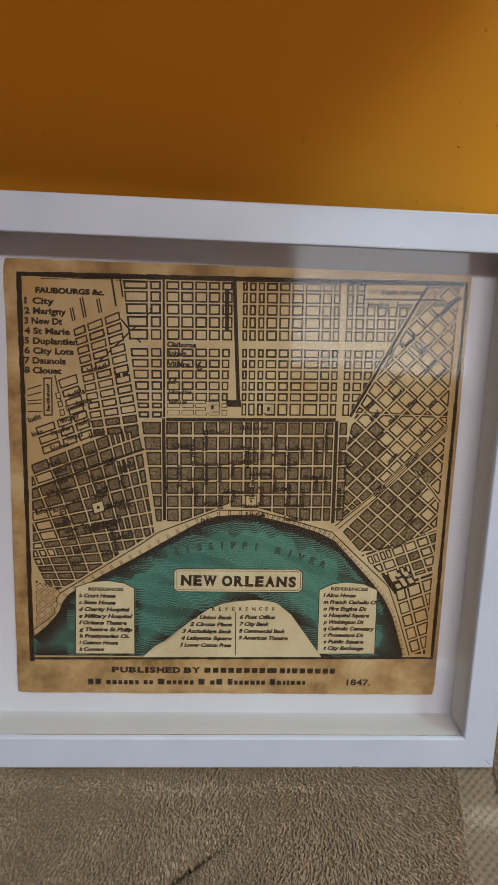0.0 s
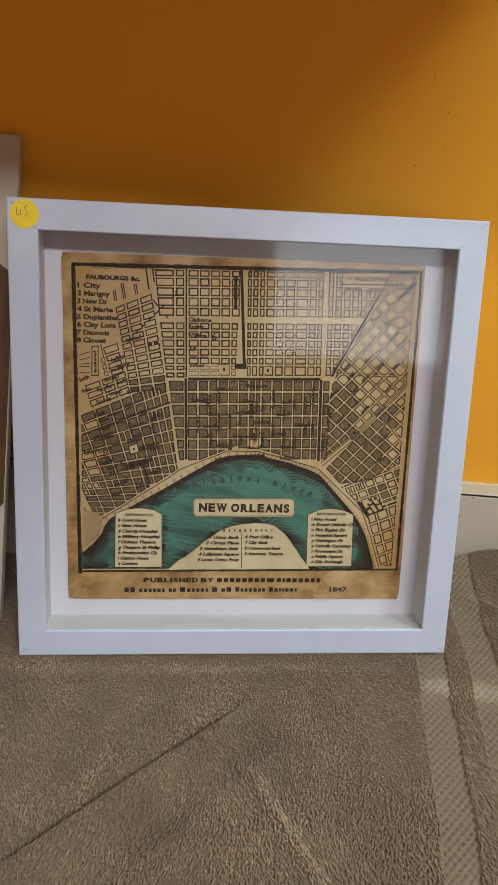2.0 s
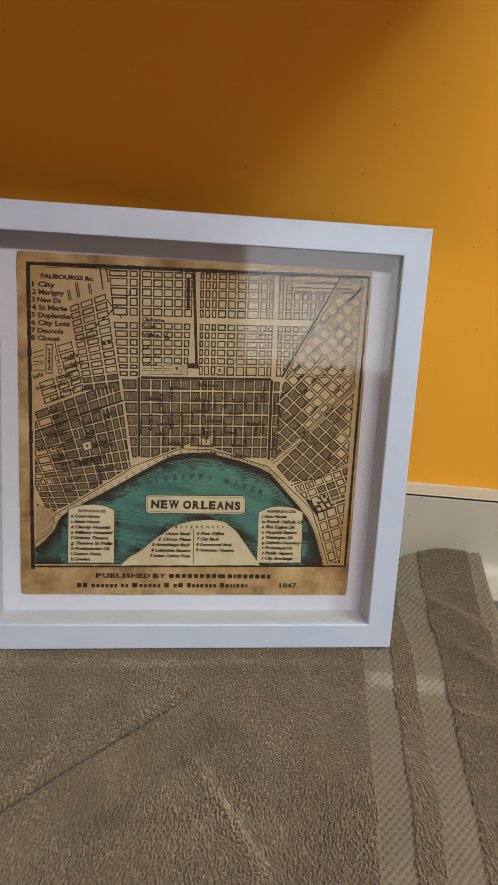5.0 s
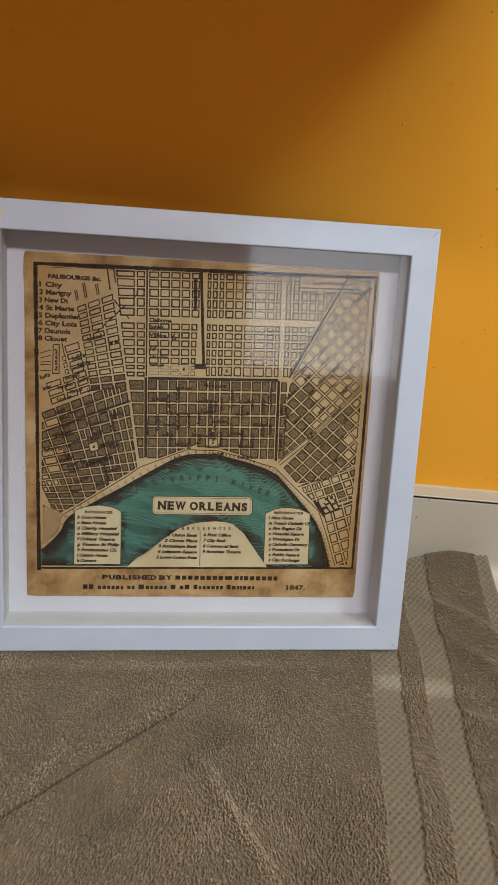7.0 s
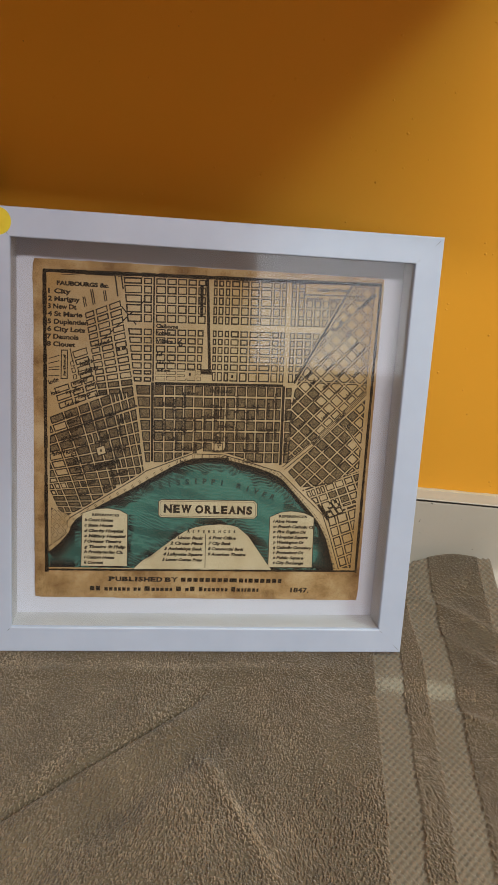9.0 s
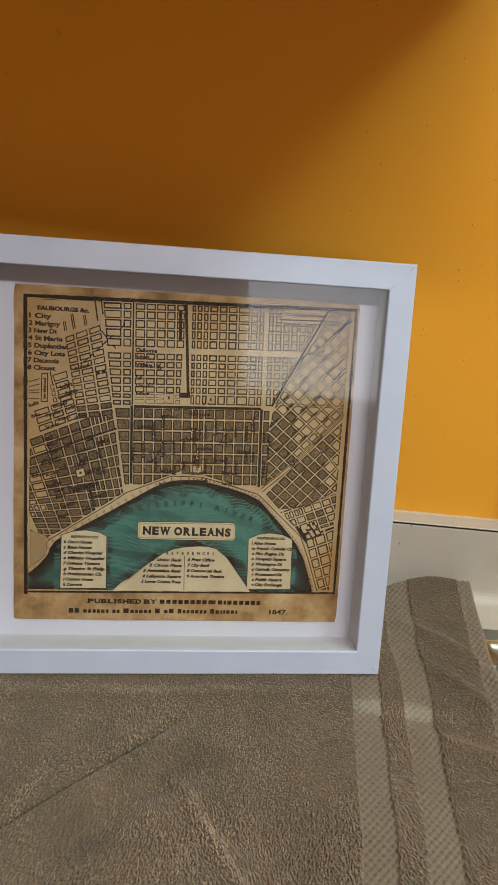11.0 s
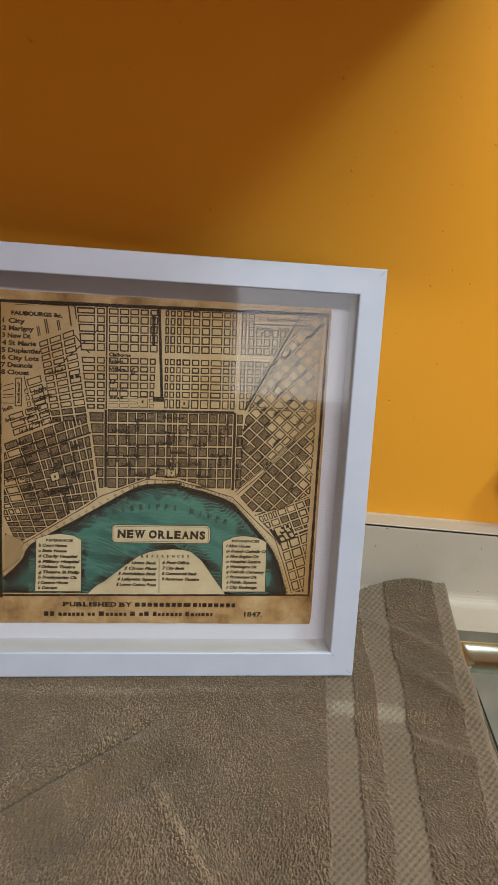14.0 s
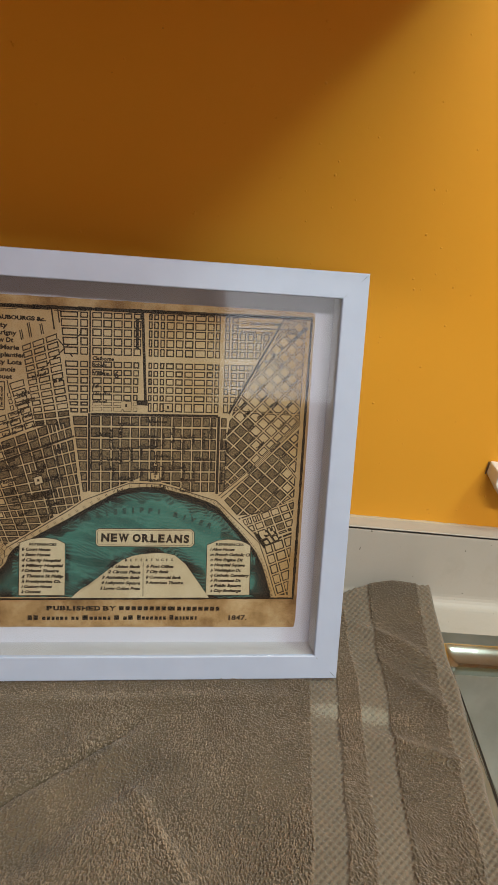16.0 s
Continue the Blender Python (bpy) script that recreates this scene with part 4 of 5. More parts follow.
# eastern quarters, turned against the rest
skew_grid((226.1, 193.8), 47.8, -39.6, 7.95, 8.3, 0.95, [(219.0, 203.0), (272.2, 203.0), (272.2, 274.0), (256.6, 274.0)], False, skip=0.03)
def east_tint(shape):
    x, z = sum(p[0] for p in shape) / 4, sum(p[1] for p in shape) / 4
    return (x < 238 and z < 202 - 0.5 * (x - 217)) or (z < 133 + 1.05 * (x - 217) and x < 264 and rng.random() < 0.96)


skew_grid((226.1, 193.8), 47.8, -39.6, 7.95, 8.3, 0.95, [(215.8, 141.0), (232.9, 156.5), (272.2, 198.6), (272.2, 203.0), (220.0, 203.0), (217.6, 197.0), (215.8, 182.0)], east_tint, skip=0.03, weight=0.86)
skew_grid((226.1, 193.8), 47.8, -39.6, 7.95, 8.3, 0.95, [(216.0, 134.5), (228.0, 121.6), (249.0, 124.4), (272.2, 138.0), (272.2, 194.2), (234.8, 153.8)], east_tint, skip=0.03, weight=0.86)
skew_grid((231.5, 119.0), 21.5, -66.0, 7.6, 6.4, 1.0, [(228.4, 120.0), (247.6, 102.2), (272.4, 111.0), (272.4, 136.4)], lambda s: rng.random() < 0.3, skip=0.2)
skew_grid((231.5, 119.0), 21.5, -72.0, 9.2, 8.6, 1.1, [(249.2, 101.0), (263.8, 57.6), (272.6, 57.6), (272.4, 110.0)], False)
ink.poly([(242.3, 106.9), (257.4, 113.8), (262.9, 102.9), (250.5, 96.0)])
for a, b, w, h in ((0.20, 0.22, 0.16, 0.20), (0.20, 0.60, 0.16, 0.22), (0.44, 0.14, 0.14, 0.16), (0.44, 0.42, 0.14, 0.42), (0.68, 0.20, 0.16, 0.22), (0.68, 0.56, 0.16, 0.26)):
    faces.poly([(242.3 + 15.1 * u + 8.2 * v, 106.9 + 6.9 * u - 10.9 * v) for u, v in ((a, b), (a + w, b), (a + w, b + h), (a, b + h))])
ink.line([(255.0, 275.0), (217.0, 201.6)], 1.7)
ink.line([(236.5, 236.7), (267.0, 263.7), (272.6, 268.4)], 2.2)
faces.line([(213.6, 136.6), (233.8, 155.1), (272.6, 196.9)], 2.0)
smudge.line([(233.8, 155.1), (272.6, 196.9)], 0.45)
faces.line([(257.3, 171.0), (272.6, 153.2)], 2.2)
smudge.line([(257.3, 171.0), (272.6, 153.2)], 0.7)
for k in (-1.25, 1.25):
    smudge.line([(213.6 - k * 0.69, 136.6 + k * 0.72), (233.8 - k * 0.69, 155.1 + k * 0.72), (272.3, 196.6 + k * 1.2)], 0.6)
for j in range(-7, 10):
    a = rng.uniform(-26, -12)
    while a < 74:
        n = rng.uniform(5, 9)
        d = j * 8.3 + rng.uniform(-2.2, 0.4)
        x, z = 226.1 + 0.672 * a + 0.770 * d, 193.8 + 0.741 * a - 0.637 * d
        if 214 < x < 264 and 136 < z < 252 and x - 220 > (z - 203) * 0.53 and x - 212 > (136 - z) * 1.1:
            word(x, z, n, 2.3, radians(47.8))
        a += n + rng.uniform(6, 18)

# river, banks and levee
WATER = [(40.6, 66.0), (48.0, 72.5), (55.3, 81.3), (57.6, 88.0), (61.5, 93.0), (79.5, 104.2), (98.0, 115.0), (117.7, 127.2), (132.0, 135.9), (144.6, 141.2), (155.0, 142.2), (166.0, 142.2), (188.5, 137.1), (203.0, 132.6), (212.5, 128.0),
         (224.4, 115.5), (237.1, 101.7), (244.0, 93.0), (250.0, 82.0), (254.5, 69.0), (258.3, 56.4)]
BANK = [(41.0, 71.0), (52.2, 80.0), (54.6, 92.5), (65.1, 99.6), (101.8, 124.0), (111.3, 131.2), (144.6, 145.2), (167.1, 145.2), (181.8, 141.6), (211.0, 133.4), (225.8, 119.6), (246.6, 100.6), (254.0, 82.0), (262.6, 57.0)]
water = Layer(1)
water.poly(WATER + [(258.3, 55.4), (40.0, 54.4)])
ink.line(WATER, 0.8)
ink.line(BANK, 0.65)


def along(line, step):
    carry = step / 2
    for a, b in zip(line, line[1:]):
        d = math.hypot(b[0] - a[0], b[1] - a[1])
        while carry < d:
            k = carry / d
            yield (a[0] + (b[0] - a[0]) * k, a[1] + (b[1] - a[1]) * k), ((b[0] - a[0]) / d, (b[1] - a[1]) / d)
            carry += step
        carry -= d


for i, ((x, z), (dx, dz)) in enumerate(along(WATER, 3.1)):
    if i % 2 == 0 or x > 170:
        w = 3.0 if 60 < x < 212 else 2.0
        for off in (-0.5, 0.5):
            ink.line([(x + dx * off, z + dz * off), (x + dx * off - dz * w, z + dz * off + dx * w)], 0.36)


def inside(x, z, poly):
    hit = False
    for (ax, az), (bx, bz) in zip(poly, poly[1:] + poly[:1]):
        if (az > z) != (bz > z) and x < ax + (bx - ax) * (z - az) / (bz - az):
            hit = not hit
    return hit


waves = Layer(1.6)
shore = WATER + [(258.3, 55.4), (40.0, 54.4)]
for j in range(84):
    run = []
    for i in range(120):
        x = 60 + i * 1.55
        z = 56 + j * 1.02 + 3.2 * math.sin(x * 0.045 + 0.3) + 0.32 * math.sin(x * 0.62 + j * 0.5) + 1.3 * math.sin(x * 0.17 + j * 0.16)
        if inside(x, z, shore) and inside(x, z + 3.5, shore) and math.sin(x * 0.11 + j * 0.37) > -0.6:
            run.append((x, z))
        else:
            waves.line(run, 0.30)
            run = []
    waves.line(run, 0.30)

# darker ink washed along the shores and round the panels
WASH = []
for k in range(6):
    w = material("deep_river_wash", (0.02, 0.07, 0.06), 0.65, 0.0, 0.3)
    g = 0.88 - 0.13 * k
    set_colour(w, ramp(w, noise_tex(w, 30.0, 5, 0.65), [(0.3, (0.020 * g, 0.055 * g * g, 0.047 * g * g)), (0.7, (0.036 * g, 0.125 * g * g, 0.104 * g * g))]))
    WASH.append(w)
MOUND_LINE = [(103.2, 53.8), (110.7, 61.4), (122.1, 68.0), (131.8, 77.8), (141.5, 85.0), (149.0, 88.2), (156.2, 89.8), (167.7, 91.0), (175.0, 90.6), (181.1, 89.2), (189.8, 82.2), (200.7, 67.2), (209.9, 54.6)]
washes = []


def wash(line, side, reach):
    """Bands of deepening ink inside a shore line, ragged at their inner edge."""
    fine = []
    for a, b in zip(line, line[1:]):
        n = max(1, int(math.hypot(b[0] - a[0], b[1] - a[1]) / 2.0))
        fine += [(a[0] + (b[0] - a[0]) * i / n, a[1] + (b[1] - a[1]) * i / n) for i in range(n)]
    fine.append(line[-1])
    for k, layer in enumerate(washes):
        edge = []
        for i, p in enumerate(fine):
            a, b = fine[max(0, i - 3)], fine[min(len(fine) - 1, i + 3)]
            d = math.hypot(b[0] - a[0], b[1] - a[1])
            r = reach * (1 - k / 6.5) * (0.8 + 0.5 * noise.noise((p[0] * 0.12, p[1] * 0.12, k * 0.2)))
            edge.append((p[0] + (b[1] - a[1]) / d * r * side, p[1] - (b[0] - a[0]) / d * r * side))
        for i in range(len(fine) - 1):
            quad = [fine[i], edge[i], edge[i + 1], fine[i + 1]]
            if all(54.2 < q[1] and 40 < q[0] for q in quad):
                layer.poly(quad)


for k in range(6):
    washes.append(Layer(1.05 + 0.07 * k))
wash(WATER, 1, 13.0)
wash(MOUND_LINE, -1, 9.0)
wash([(99.0, 54.6), (99.0, 97.0)], 1, 5.0)
wash([(41.5, 54.6), (103.0, 54.8)], -1, 9.0)
wash([(207.0, 55.2), (258.0, 55.6)], -1, 9.0)

# panels on the water
panels, panel_rim = Layer(3), Layer(2.2)


def panel(pts, rim=0.5):
    panels.poly(pts)
    panel_rim.line(pts + pts[:1], rim * 2)


panel([(64.8, 56.0), (98.6, 56.3), (98.0, 97.0), (92.3, 100.0), (82.7, 101.4), (73.1, 100.2), (65.0, 97.1)])
panel([(207.0, 57.4), (241.2, 57.8), (239.8, 98.2), (232.1, 101.6), (222.0, 102.8), (213.7, 101.6), (205.9, 97.7)])
panel([(103.2, 53.8), (110.7, 61.4), (122.1, 68.0), (131.8, 77.8), (141.5, 85.0), (149.0, 88.2), (156.2, 89.8), (167.7, 91.0), (175.0, 90.6), (181.1, 89.2), (189.8, 82.2), (200.7, 67.2), (209.9, 54.6)], 0.35)
PLATE = [(121.0, 107.6), (121.2, 97.4), (123.2, 95.7), (193.3, 96.3), (195.5, 98.6), (195.0, 108.0), (192.6, 110.2), (122.9, 109.2)]
panel(PLATE, 0.5)
trim_line = Layer(3.4)
trim_line.line(inset_poly(PLATE, 1.0) + inset_poly(PLATE, 1.0)[:1], 0.28)
trim_line.line([(157.1, 83.0), (158.0, 56.0)], 0.5)

# printed border, ragged along the top and left
border = Layer(3.6)
for k in range(60):
    f0, f1 = k / 60, (k + 1) / 60
    for (p, q), w in ((((36.4, 271.4), (275.6, 275.8)), 2.6), (((36.6, 271.4), (39.5, 51.6)), 2.6), (((275.6, 275.8), (276.6, 54.6)), 2.1), (((39.3, 52.6), (276.6, 55.2)), 1.5)):
        t = w * rng.uniform(0.75, 1.15)
        border.line([(p[0] + (q[0] - p[0]) * f0, p[1] + (q[1] - p[1]) * f0), (p[0] + (q[0] - p[0]) * f1, p[1] + (q[1] - p[1]) * f1)], t)
for k in range(9):
    x = rng.uniform(44, 92)
    border.line([(x, 270.0 - 0.5 * (k % 4) + 0.02 * x), (x + rng.uniform(8, 24), 270.2 - 0.5 * (k % 4) + 0.02 * x)], rng.uniform(0.25, 0.55))
border.line([(218.8, 265.6), (262.5, 266.8)], 1.0)
for z in (269.2, 270.6):
    border.line([(222.2, z), (226.6, z + 0.1)], 0.5)
for x, n in ((222.0, 11.0), (238.0, 8.5), (258.0, 6.0)):
    word(x, 263.0 + 0.027 * (x - 222), n, 1.8, PHI)
for x in (221.5, 227.5, 233.0, 238.6, 244.4):
    border.line([(x, 258.6), (x + 0.1, 261.6)], 0.5)


# the sheet itself, with an uneven torn edge
def sheet_mesh(inset, y, thick):
    corners = [(29.8, 278.4), (277.1, 279.8), (279.1, 31.9), (31.9, 31.4)]
    bm = bmesh.new()
    ring = []
    for (ax, az), (bx, bz) in zip(corners, corners[1:] + corners[:1]):
        d = math.hypot(bx - ax, bz - az)
        nx, nz = (bz - az) / d, -(bx - ax) / d
        for i in range(80):
            f = i / 80
            wob = 0.5 * noise.noise((f * 9 + ax, az * 0.1, inset)) + 0.35 * noise.noise((f * 41 + az, ax, 2)) + inset
            ring.append((ax + (bx - ax) * f + nx * wob, az + (bz - az) * f + nz * wob))
    top_ = [bm.verts.new((x / 1000, y, z / 1000)) for x, z in ring]
    low = [bm.verts.new((x / 1000, y + thick, z / 1000)) for x, z in ring]
    bm.faces.new(top_)
    for i in range(len(ring)):
        j = (i + 1) % len(ring)
        bm.faces.new((top_[i], low[i], low[j], top_[j]))
    bmesh.ops.triangulate(bm, faces=[f for f in bm.faces if len(f.verts) > 4])
    bmesh.ops.recalc_face_normals(bm, faces=bm.faces)
    return bm


EDGE_BROWN = material("scorched_paper_edge", (0.10, 0.055, 0.022), 0.8)
sheet = part("map_print", sheet_mesh(0.0, SHEET - 0.00030, 0.0006), EDGE_BROWN, picture, "old printed city map on browned paper with a teal river")
part("margin", sheet_mesh(-0.95, SHEET - 0.00034, 0.00003), MARGIN, sheet)
field = Layer(0)
field.poly([(37.5, 270.0), (275.2, 274.6), (276.2, 55.4), (40.4, 52.8)])
field.finish("map_field", PAPER, sheet, "cream printed field of the map")
water.finish("river", RIVER, sheet, "teal river band")
for k, layer in enumerate(washes):
    layer.finish("river_wash", WASH[k], sheet)
waves.finish("wave_lines", WAVE, sheet)
ink.finish("block_outlines", PRINT, sheet)
faces.finish("open_blocks", PAPER, sheet)
tints.finish("shaded_blocks", TINT, sheet, "stippled dark town blocks")
square_rim.finish("square_outline", PRINT, sheet)
square.finish("open_square", PAPER, sheet)
smudge.finish("street_names", PRINT, sheet)
panel_rim.finish("panel_rims", PRINT, sheet)
panels.finish("panels", LIGHT_PAPER, sheet)
trim_line.finish("panel_lines", PRINT, sheet)
border.finish("printed_border", PRINT, sheet)


# lettering
def glyphs(body, bold=0.0, shear=0.0):
    """The outlines of a line of text as vertices and faces, one unit high."""
    data = bpy.data.curves.new("text", "FONT")
    data.body, data.size, data.offset, data.shear, data.resolution_u = body, 1.0, bold, shear, 3
    ob = bpy.data.objects.new("text", data)
    scene.collection.objects.link(ob)
    got = ob.evaluated_get(bpy.context.evaluated_depsgraph_get()).to_mesh()
    vs = [(v.co.x, v.co.y) for v in got.vertices]
    fs = [tuple(p.vertices) for p in got.polygons]
    bpy.data.objects.remove(ob)
    bpy.data.curves.remove(data)
    return vs, fs


class Lettering:
    def __init__(self, level):
        self.bm = bmesh.new()
        self.y = SHEET - 0.0004 - 0.00005 * level

    def letter(self, body, x, z, cap, width=None, angle=0.0, bold=0.02, shear=0.0, centre=False):
        """Capitals cap mm high from (x, z) in mm, drawn to a width where one is given."""
        vs, fs = glyphs(body, bold, shear)
        if not vs:
            return
        k = cap / 0.72
        x0, x1 = min(v[0] for v in vs), max(v[0] for v in vs)
        kx = width / (x1 - x0) if width else k
        shift = (x0 + x1) / 2 if centre else x0
        c, s = math.cos(angle), math.sin(angle)
        made = []
        for vx, vz in vs:
            a, b = (vx - shift) * kx, vz * k
            made.append(self.bm.verts.new(((x + a * c - b * s) / 1000, self.y, (z + a * s + b * c) / 1000)))
        for f in fs:
            try:
                self.bm.faces.new([made[i] for i in f])
            except ValueError:
                pass

    def bar(self, x, z, w, h, angle=0.0):
        c, s = math.cos(angle), math.sin(angle)
        vs = [self.bm.verts.new(((x + a * c - b * s) / 1000, self.y, (z + a * s + b * c) / 1000)) for a, b in ((0, 0), (w, 0), (w, h), (0, h))]
        self.bm.faces.new(vs)

    def finish(self, name, mat, parent, label=""):
        for f in self.bm.faces:
            f.normal_update()
            if f.normal.y > 0:
                f.normal_flip()
        return tagged(part(name, self.bm, mat, parent, label), kind="stuff")


title = Lettering(4.5)
SERIFS = {"N": ((0.08, 0, 1), (0.92, 1, 0)), "E": ((0.1, 1, 1),), "W": ((0.1, 1, 0), (0.5, 1, 0), (0.9, 1, 0)), "R": ((0.1, 1, 1), (0.95, 0, 1)), "L": ((0.1, 1, 1),), "A": ((0.08, 0, 1), (0.92, 0, 1)), "P": ((0.1, 1, 1),), "B": ((0.05, 1, 1),), "U": ((0.1, 1, 0), (0.9, 1, 0)), "I": ((0.5, 1, 1),), "H": ((0.1, 1, 1), (0.9, 1, 1)), "D": ((0.05, 1, 1),), "Y": ((0.08, 1, 0), (0.92, 1, 0), (0.5, 0, 1))}


def slab_title(body, x0, x1, z, cap, gap):
    """Slab-serif capitals spread between x0 and x1."""
    wide = {"W": 1.35, "O": 1.12, "N": 1.1, " ": 0.30, "S": 0.85, "I": 0.5, "L": 0.92, "E": 0.92}
    total = sum(wide.get(c, 1.0) for c in body)
    unit = (x1 - x0) / total
    at = x0
    for c in body:
        w = unit * wide.get(c, 1.0)
        if c != " ":
            title.letter(c, at + gap / 2, z, cap, w - gap, bold=0.055)
            for f, up, down in SERIFS.get(c, ()):
                sw = (w - gap) * 0.34
                mid = at + gap / 2 + (w - gap) * f
                if up:
                    title.bar(mid - sw / 2, z + cap - 0.45, sw, 0.55)
                if down:
                    title.bar(mid - sw / 2, z - 0.05, sw, 0.55)
        at += w


slab_title("NEW ORLEANS", 124.4, 192.2, 99.7, 6.0, 1.0)

text = Lettering(4.2)
for k, line in enumerate(("1 City", "2 Marigny", "3 New Dt", "4 St Marie", "5 Duplantier", "6 City Lots", "7 Daunois", "8 Clouet")):
    text.letter(line, 39.2 - 0.1 * k, 256.4 - 5.25 * k, 3.3, width=3.0 + 2.1 * len(line), bold=0.045)
text.letter("FAUBOURGS &c.", 45.0, 262.2, 2.8, width=36.0, bold=0.06)
for k, line in enumerate(("b Court House", "c State House", "d Charity Hospital", "e Military Hospital", "f Orleans Theatre", "g Theatre St Philip", "h Presbyterian Ch.", "i Custom House", "k Convent")):
    text.letter(line, 66.6, 91.2 - 4.18 * k, 2.3, width=1.62 * len(line), bold=0.06, shear=0.25)
text.letter("REFERENCES", 72.0, 95.4, 1.9, width=20.0, bold=0.045)
for k, line in enumerate(("l Alms House", "m French Catholic Ch", "n Fire Engine Dt", "o Hospital Square", "p Washington Dt", "q Catholic Cemetery", "r Protestant Dt", "s Public Square", "t City Exchange")):
    text.letter(line, 208.2 + 0.26 * k, 93.6 - 4.2 * k, 2.3, width=1.62 * len(line), bold=0.06, shear=0.25)
text.letter("REFERENCES", 212.5, 97.8, 1.9, width=22.0, bold=0.045)
for k, (line, x) in enumerate((("1 Union Bank", 133.4), ("2 Circus Place", 130.4), ("3 Atchafalaya Bank", 126.2), ("4 Lafayette Square", 125.6), ("5 Lower Cotton Press", 125.0))):
    text.letter(line, x, 78.7 - 4.4 * k, 2.3, width=155.6 - x, bold=0.06, shear=0.25)
for k, line in enumerate(("6 Post Office", "7 City Bank", "8 Commercial Bank", "9 American Theatre")):
    text.letter(line, 159.6, 79.2 - 4.4 * k, 2.3, width=1.62 * len(line), bold=0.06, shear=0.25)
for k, sign in enumerate("REFERENCES"):
    text.letter(sign, 143.4 + 3.9 * k, 84.0 + 0.08 * k, 2.0, bold=0.045)
for body, b in (("Claiborne", 236.4), ("Robert", 231.6), ("Villere", 225.8)):
    text.letter(body, *on_map(112.8, b), 2.7, width=1.75 * len(body), bold=0.05)
text.letter("6", *on_map(128.6, 223.6), 5.0, bold=0.03)
text.letter("Scale of Feet", 228.8, 268.6, 2.7, width=24.0, angle=PHI, bold=0.05)
slab_title("PUBLISHED BY", 85.2, 137.6, 44.3, 3.4, 0.55)
# a name and an address, left as bars
at = 140.0
for w in (4.5, 4.2, 4.2, 4.2, 4.2, 4.2, 4.2, 4.2, 7.0, 4.0, 2.4, 4.2, 4.2, 4.2, 4.2, 4.0, 3.6):
    text.bar(at, 44.4, w * 0.80, 3.3)
    at += w + 0.45
at = 71.6
for w in (4.0, 4.0, 0, 3.2, 3.2, 2.8, 2.8, 3.2, 2.6, 0, 3.0, 2.6, 0, 5.0, 3.2, 2.8, 3.2, 3.2, 2.6, 0, 4.6, 0, 3.4, 4.4, 0, 3.6, 2.6, 2.8, 3.2, 3.2, 2.6, 2.8, 0, 3.8, 3.4, 2.0, 2.0, 3.2, 3.2, 2.0):
    if w:
        text.bar(at, 36.3 + 0.005 * (at - 71), w * 0.80, 3.7 if w > 3.4 else 2.7)
        at += w + 0.35
    else:
        at += 2.0
text.letter("1847.", 225.8, 36.9, 3.9, width=14.6, bold=0.03)
text.finish("lettering", PRINT, sheet)
title.finish("title_lettering", PRINT, sheet, "bold black slab capitals")

river_name = Lettering(2.2)
for k, sign in enumerate("MISSISSIPPI RIVER"):
    f = k / 16
    x = 103.0 + 103.0 * f
    river_name.letter(sign, x, 107.0 + 15.5 * math.sin(math.pi * (0.10 + 0.80 * f)), 4.0, angle=radians(26 - 52 * f), bold=0.06, centre=True)
river_name.finish("river_lettering", FAINT, sheet)


# ---- round yellow price sticker on the corner of the frame ----
def disc(x, z, r, y, thick, n=48):
    bm = bmesh.new()
    a = [bm.verts.new((x + r * math.cos(i * 2 * math.pi / n), y, z + r * math.sin(i * 2 * math.pi / n))) for i in range(n)]
    b = [bm.verts.new((v.co.x, y + thick, v.co.z)) for v in a]
    bm.faces.new(a)
    for i in range(n):
        bm.faces.new((a[i], b[i], b[(i + 1) % n], a[(i + 1) % n]))
    bmesh.ops.recalc_face_normals(bm, faces=bm.faces)
    return bm


DOT = material("yellow_sticker_paper", (0.82, 0.66, 0.02), 0.55)
set_colour(DOT, ramp(DOT, noise_tex(DOT, 120.0, 4, 0.6), [(0.3, (0.66, 0.51, 0.010)), (0.7, (0.76, 0.62, 0.02))]))
PEN = material("ballpoint_ink", (0.03, 0.035, 0.05), 0.5)
DOT_X, DOT_Z, DOT_R = 0.0110, 0.3003, 0.0088
dot = part("price_sticker", disc(DOT_X, DOT_Z, DOT_R, -0.00022, 0.0002), DOT, picture, "round yellow paper price sticker with pen marks")
scribble = bmesh.new()
for stroke in (((-45, 35), (-44, 8), (-42, -12), (-30, -8), (-18, -1)), ((-25, 30), (-22, 12), (-18, -8)), ((17, 48), (4, 43), (0, 36), (8, 22), (16, 10), (15, -2), (5, -9))):
    pts = [(DOT_X + a * DOT_R / 82, DOT_Z + b * DOT_R / 82) for a, b in stroke]
    for (ax, az), (bx, bz) in zip(pts, pts[1:]):
        d = math.hypot(bx - ax, bz - az)
        nx, nz = -(bz - az) / d * 0.00016, (bx - ax) / d * 0.00016
        scribble.faces.new([scribble.verts.new(c) for c in ((ax + nx, -0.00028, az + nz), (ax - nx, -0.00028, az - nz), (bx - nx, -0.00028, bz - nz), (bx + nx, -0.00028, bz + nz))])
part("pen_marks", scribble, PEN, dot)


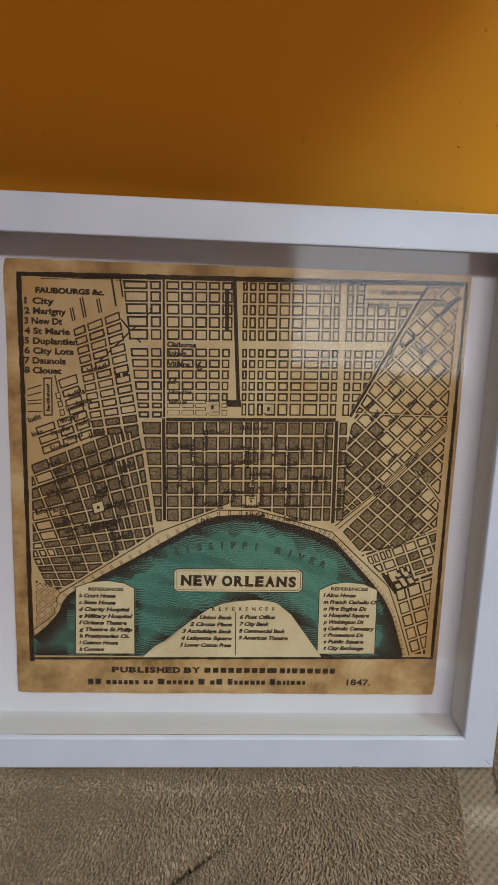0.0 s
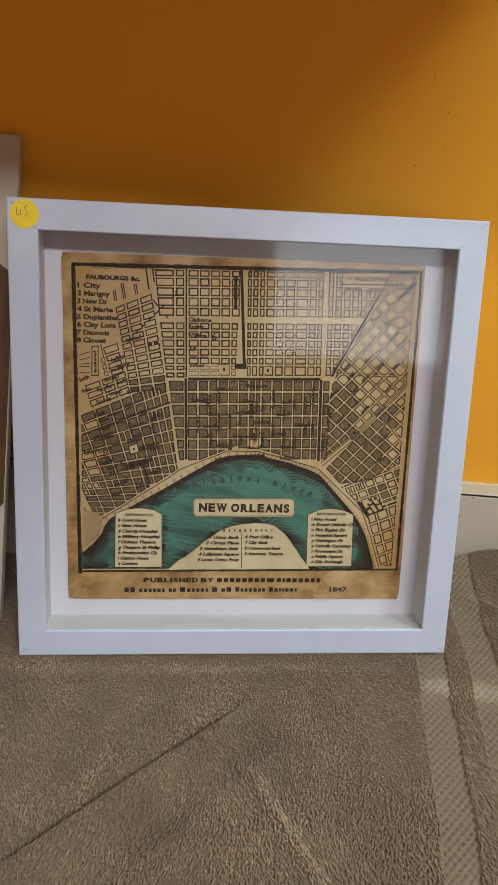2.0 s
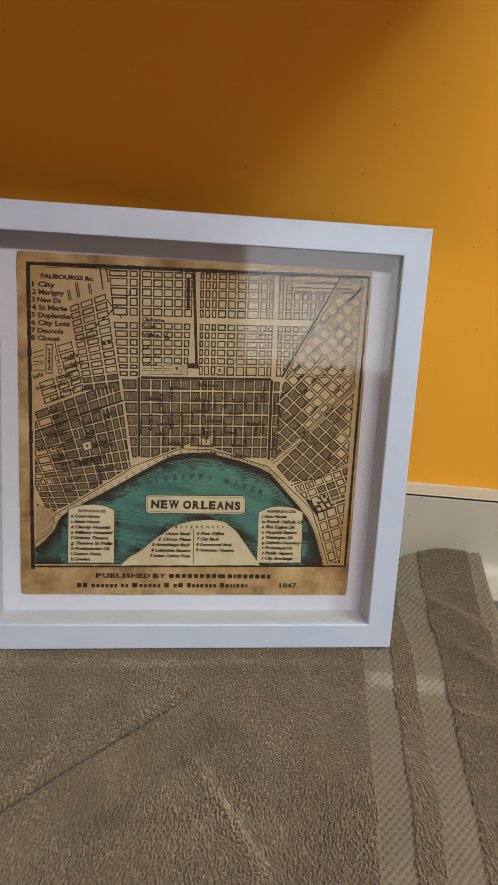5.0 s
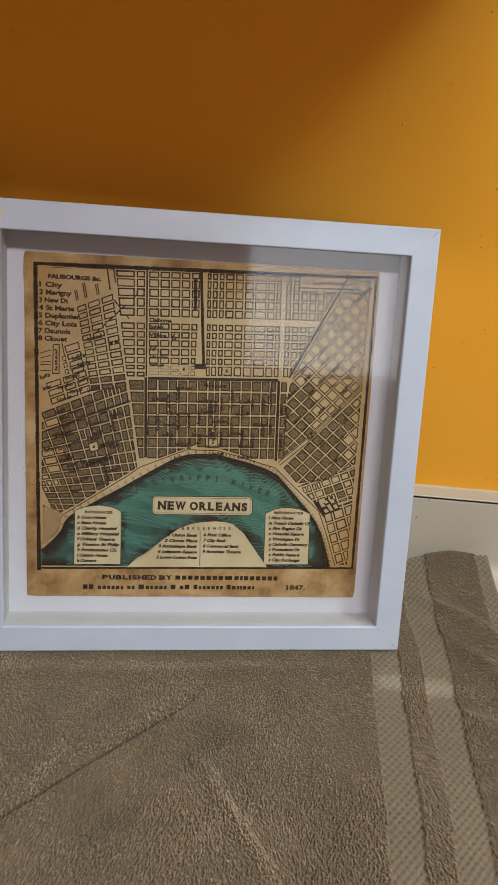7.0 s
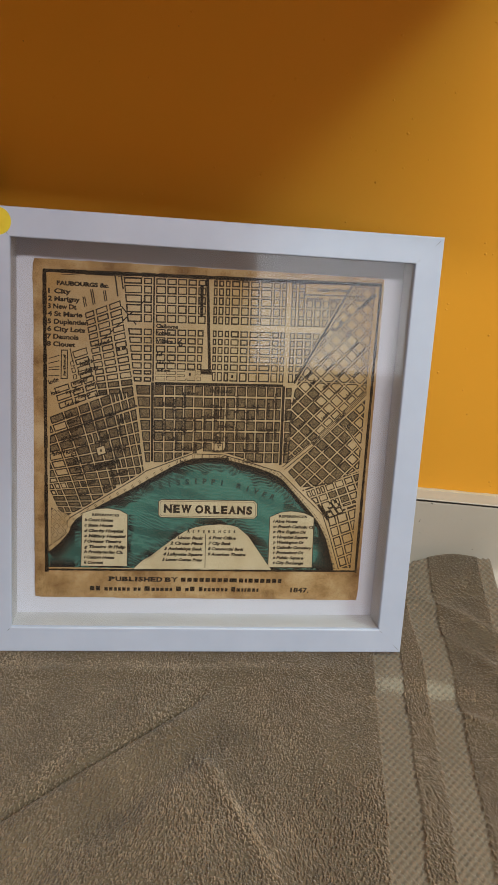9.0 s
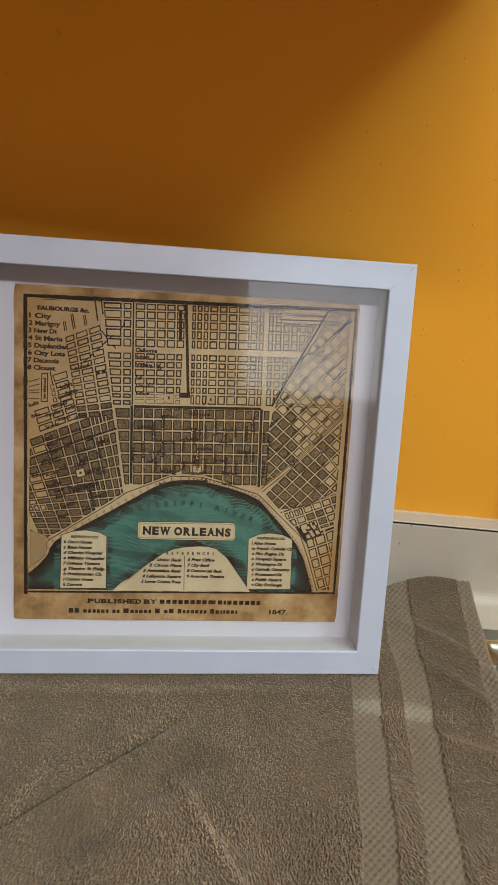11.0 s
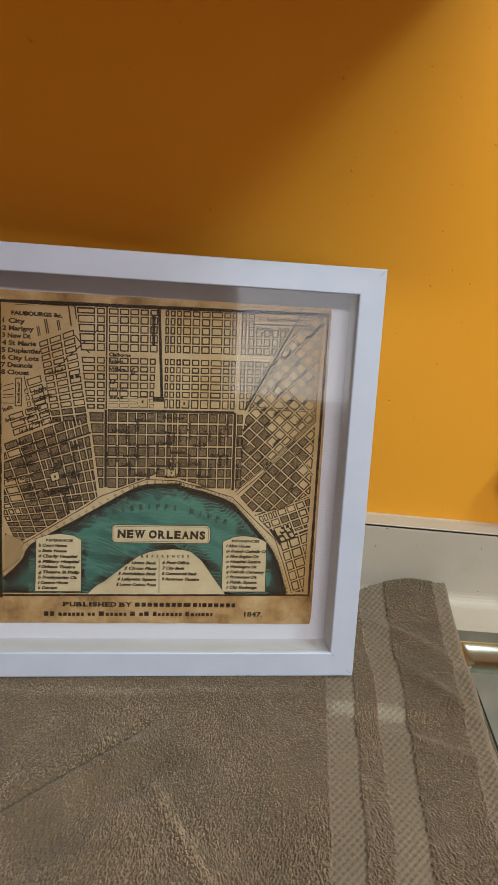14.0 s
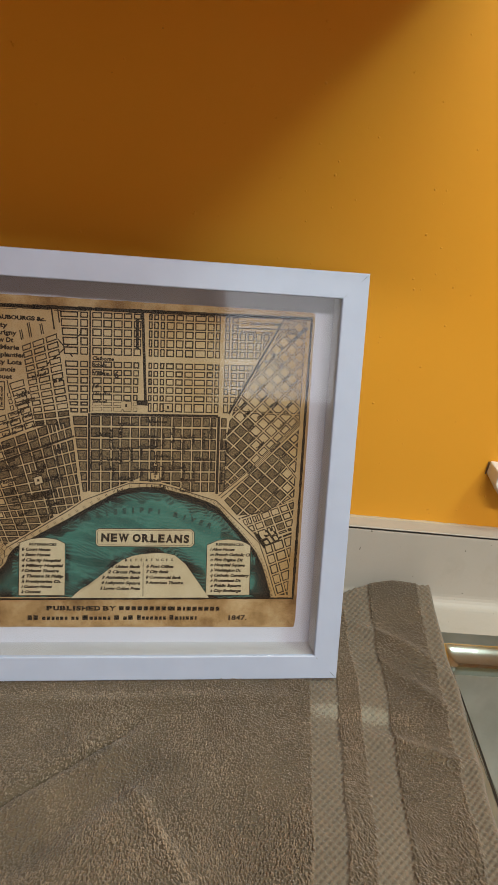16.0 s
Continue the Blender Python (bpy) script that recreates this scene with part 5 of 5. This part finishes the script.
# ---- second picture standing behind on the towel ----
def canvas_cream():
    m = material("cream_canvas", (0.44, 0.40, 0.34), 0.7)
    set_colour(m, ramp(m, noise_tex(m, 14.0, 4), [(0.3, (0.41, 0.37, 0.31)), (0.7, (0.48, 0.44, 0.375))]))
    set_bump(m, noise_tex(m, 900.0, 2), 0.15, 0.0003)
    return m


def brown_print():
    m = material("brown_wood_grain_print", (0.14, 0.062, 0.022), 0.5)
    set_colour(m, ramp(m, noise_tex(m, 30.0, 5, 0.6, (6.0, 1.0, 0.6)), [(0.3, (0.035, 0.016, 0.004)), (0.7, (0.095, 0.045, 0.012))]))
    return m


CREAM, BROWN_PRINT = canvas_cream(), brown_print()
BLACK_PRINT = material("black_print", (0.012, 0.012, 0.013), 0.5)
GREY_PRINT = material("pale_grey_print", (0.5, 0.5, 0.5), 0.6)
BEHIND = Matrix.Translation((-0.0205, 0.027, 0.9135)) @ Matrix.Rotation(radians(-22.4), 4, "X")
canvas = thing("canvas_print", "cream canvas print with brown octagon, leaning behind the framed map", "picture", BEHIND)
part("canvas", box(-0.335, 0.0, 0.0, 0.010, 0.0, 0.343, 0.0015), CREAM, canvas)
part("black_block", box(-0.12, -0.0203, -0.0006, 0.0005, 0.3015, 0.3375), BLACK_PRINT, canvas, "black printed block")
for z in (0.3070, 0.3115):
    part("caption_bar", box(-0.0255, -0.0215, -0.0010, -0.0005, z, z + 0.0014), GREY_PRINT, canvas)


def octagon():
    bm = bmesh.new()
    pts = [(-0.0180, 0.2630), (-0.0010, 0.2512), (-0.0010, 0.0900), (-0.0180, 0.0690), (-0.31, 0.066), (-0.328, 0.083), (-0.328, 0.2435), (-0.31, 0.258)]
    a = [bm.verts.new((x, -0.0012, z)) for x, z in pts]
    b = [bm.verts.new((x, 0.0004, z)) for x, z in pts]
    bm.faces.new(a)
    for i in range(8):
        bm.faces.new((a[i], b[i], b[(i + 1) % 8], a[(i + 1) % 8]))
    bmesh.ops.recalc_face_normals(bm, faces=bm.faces)
    return bm


part("octagon", octagon(), BROWN_PRINT, canvas, "dark brown wood-grain octagon")
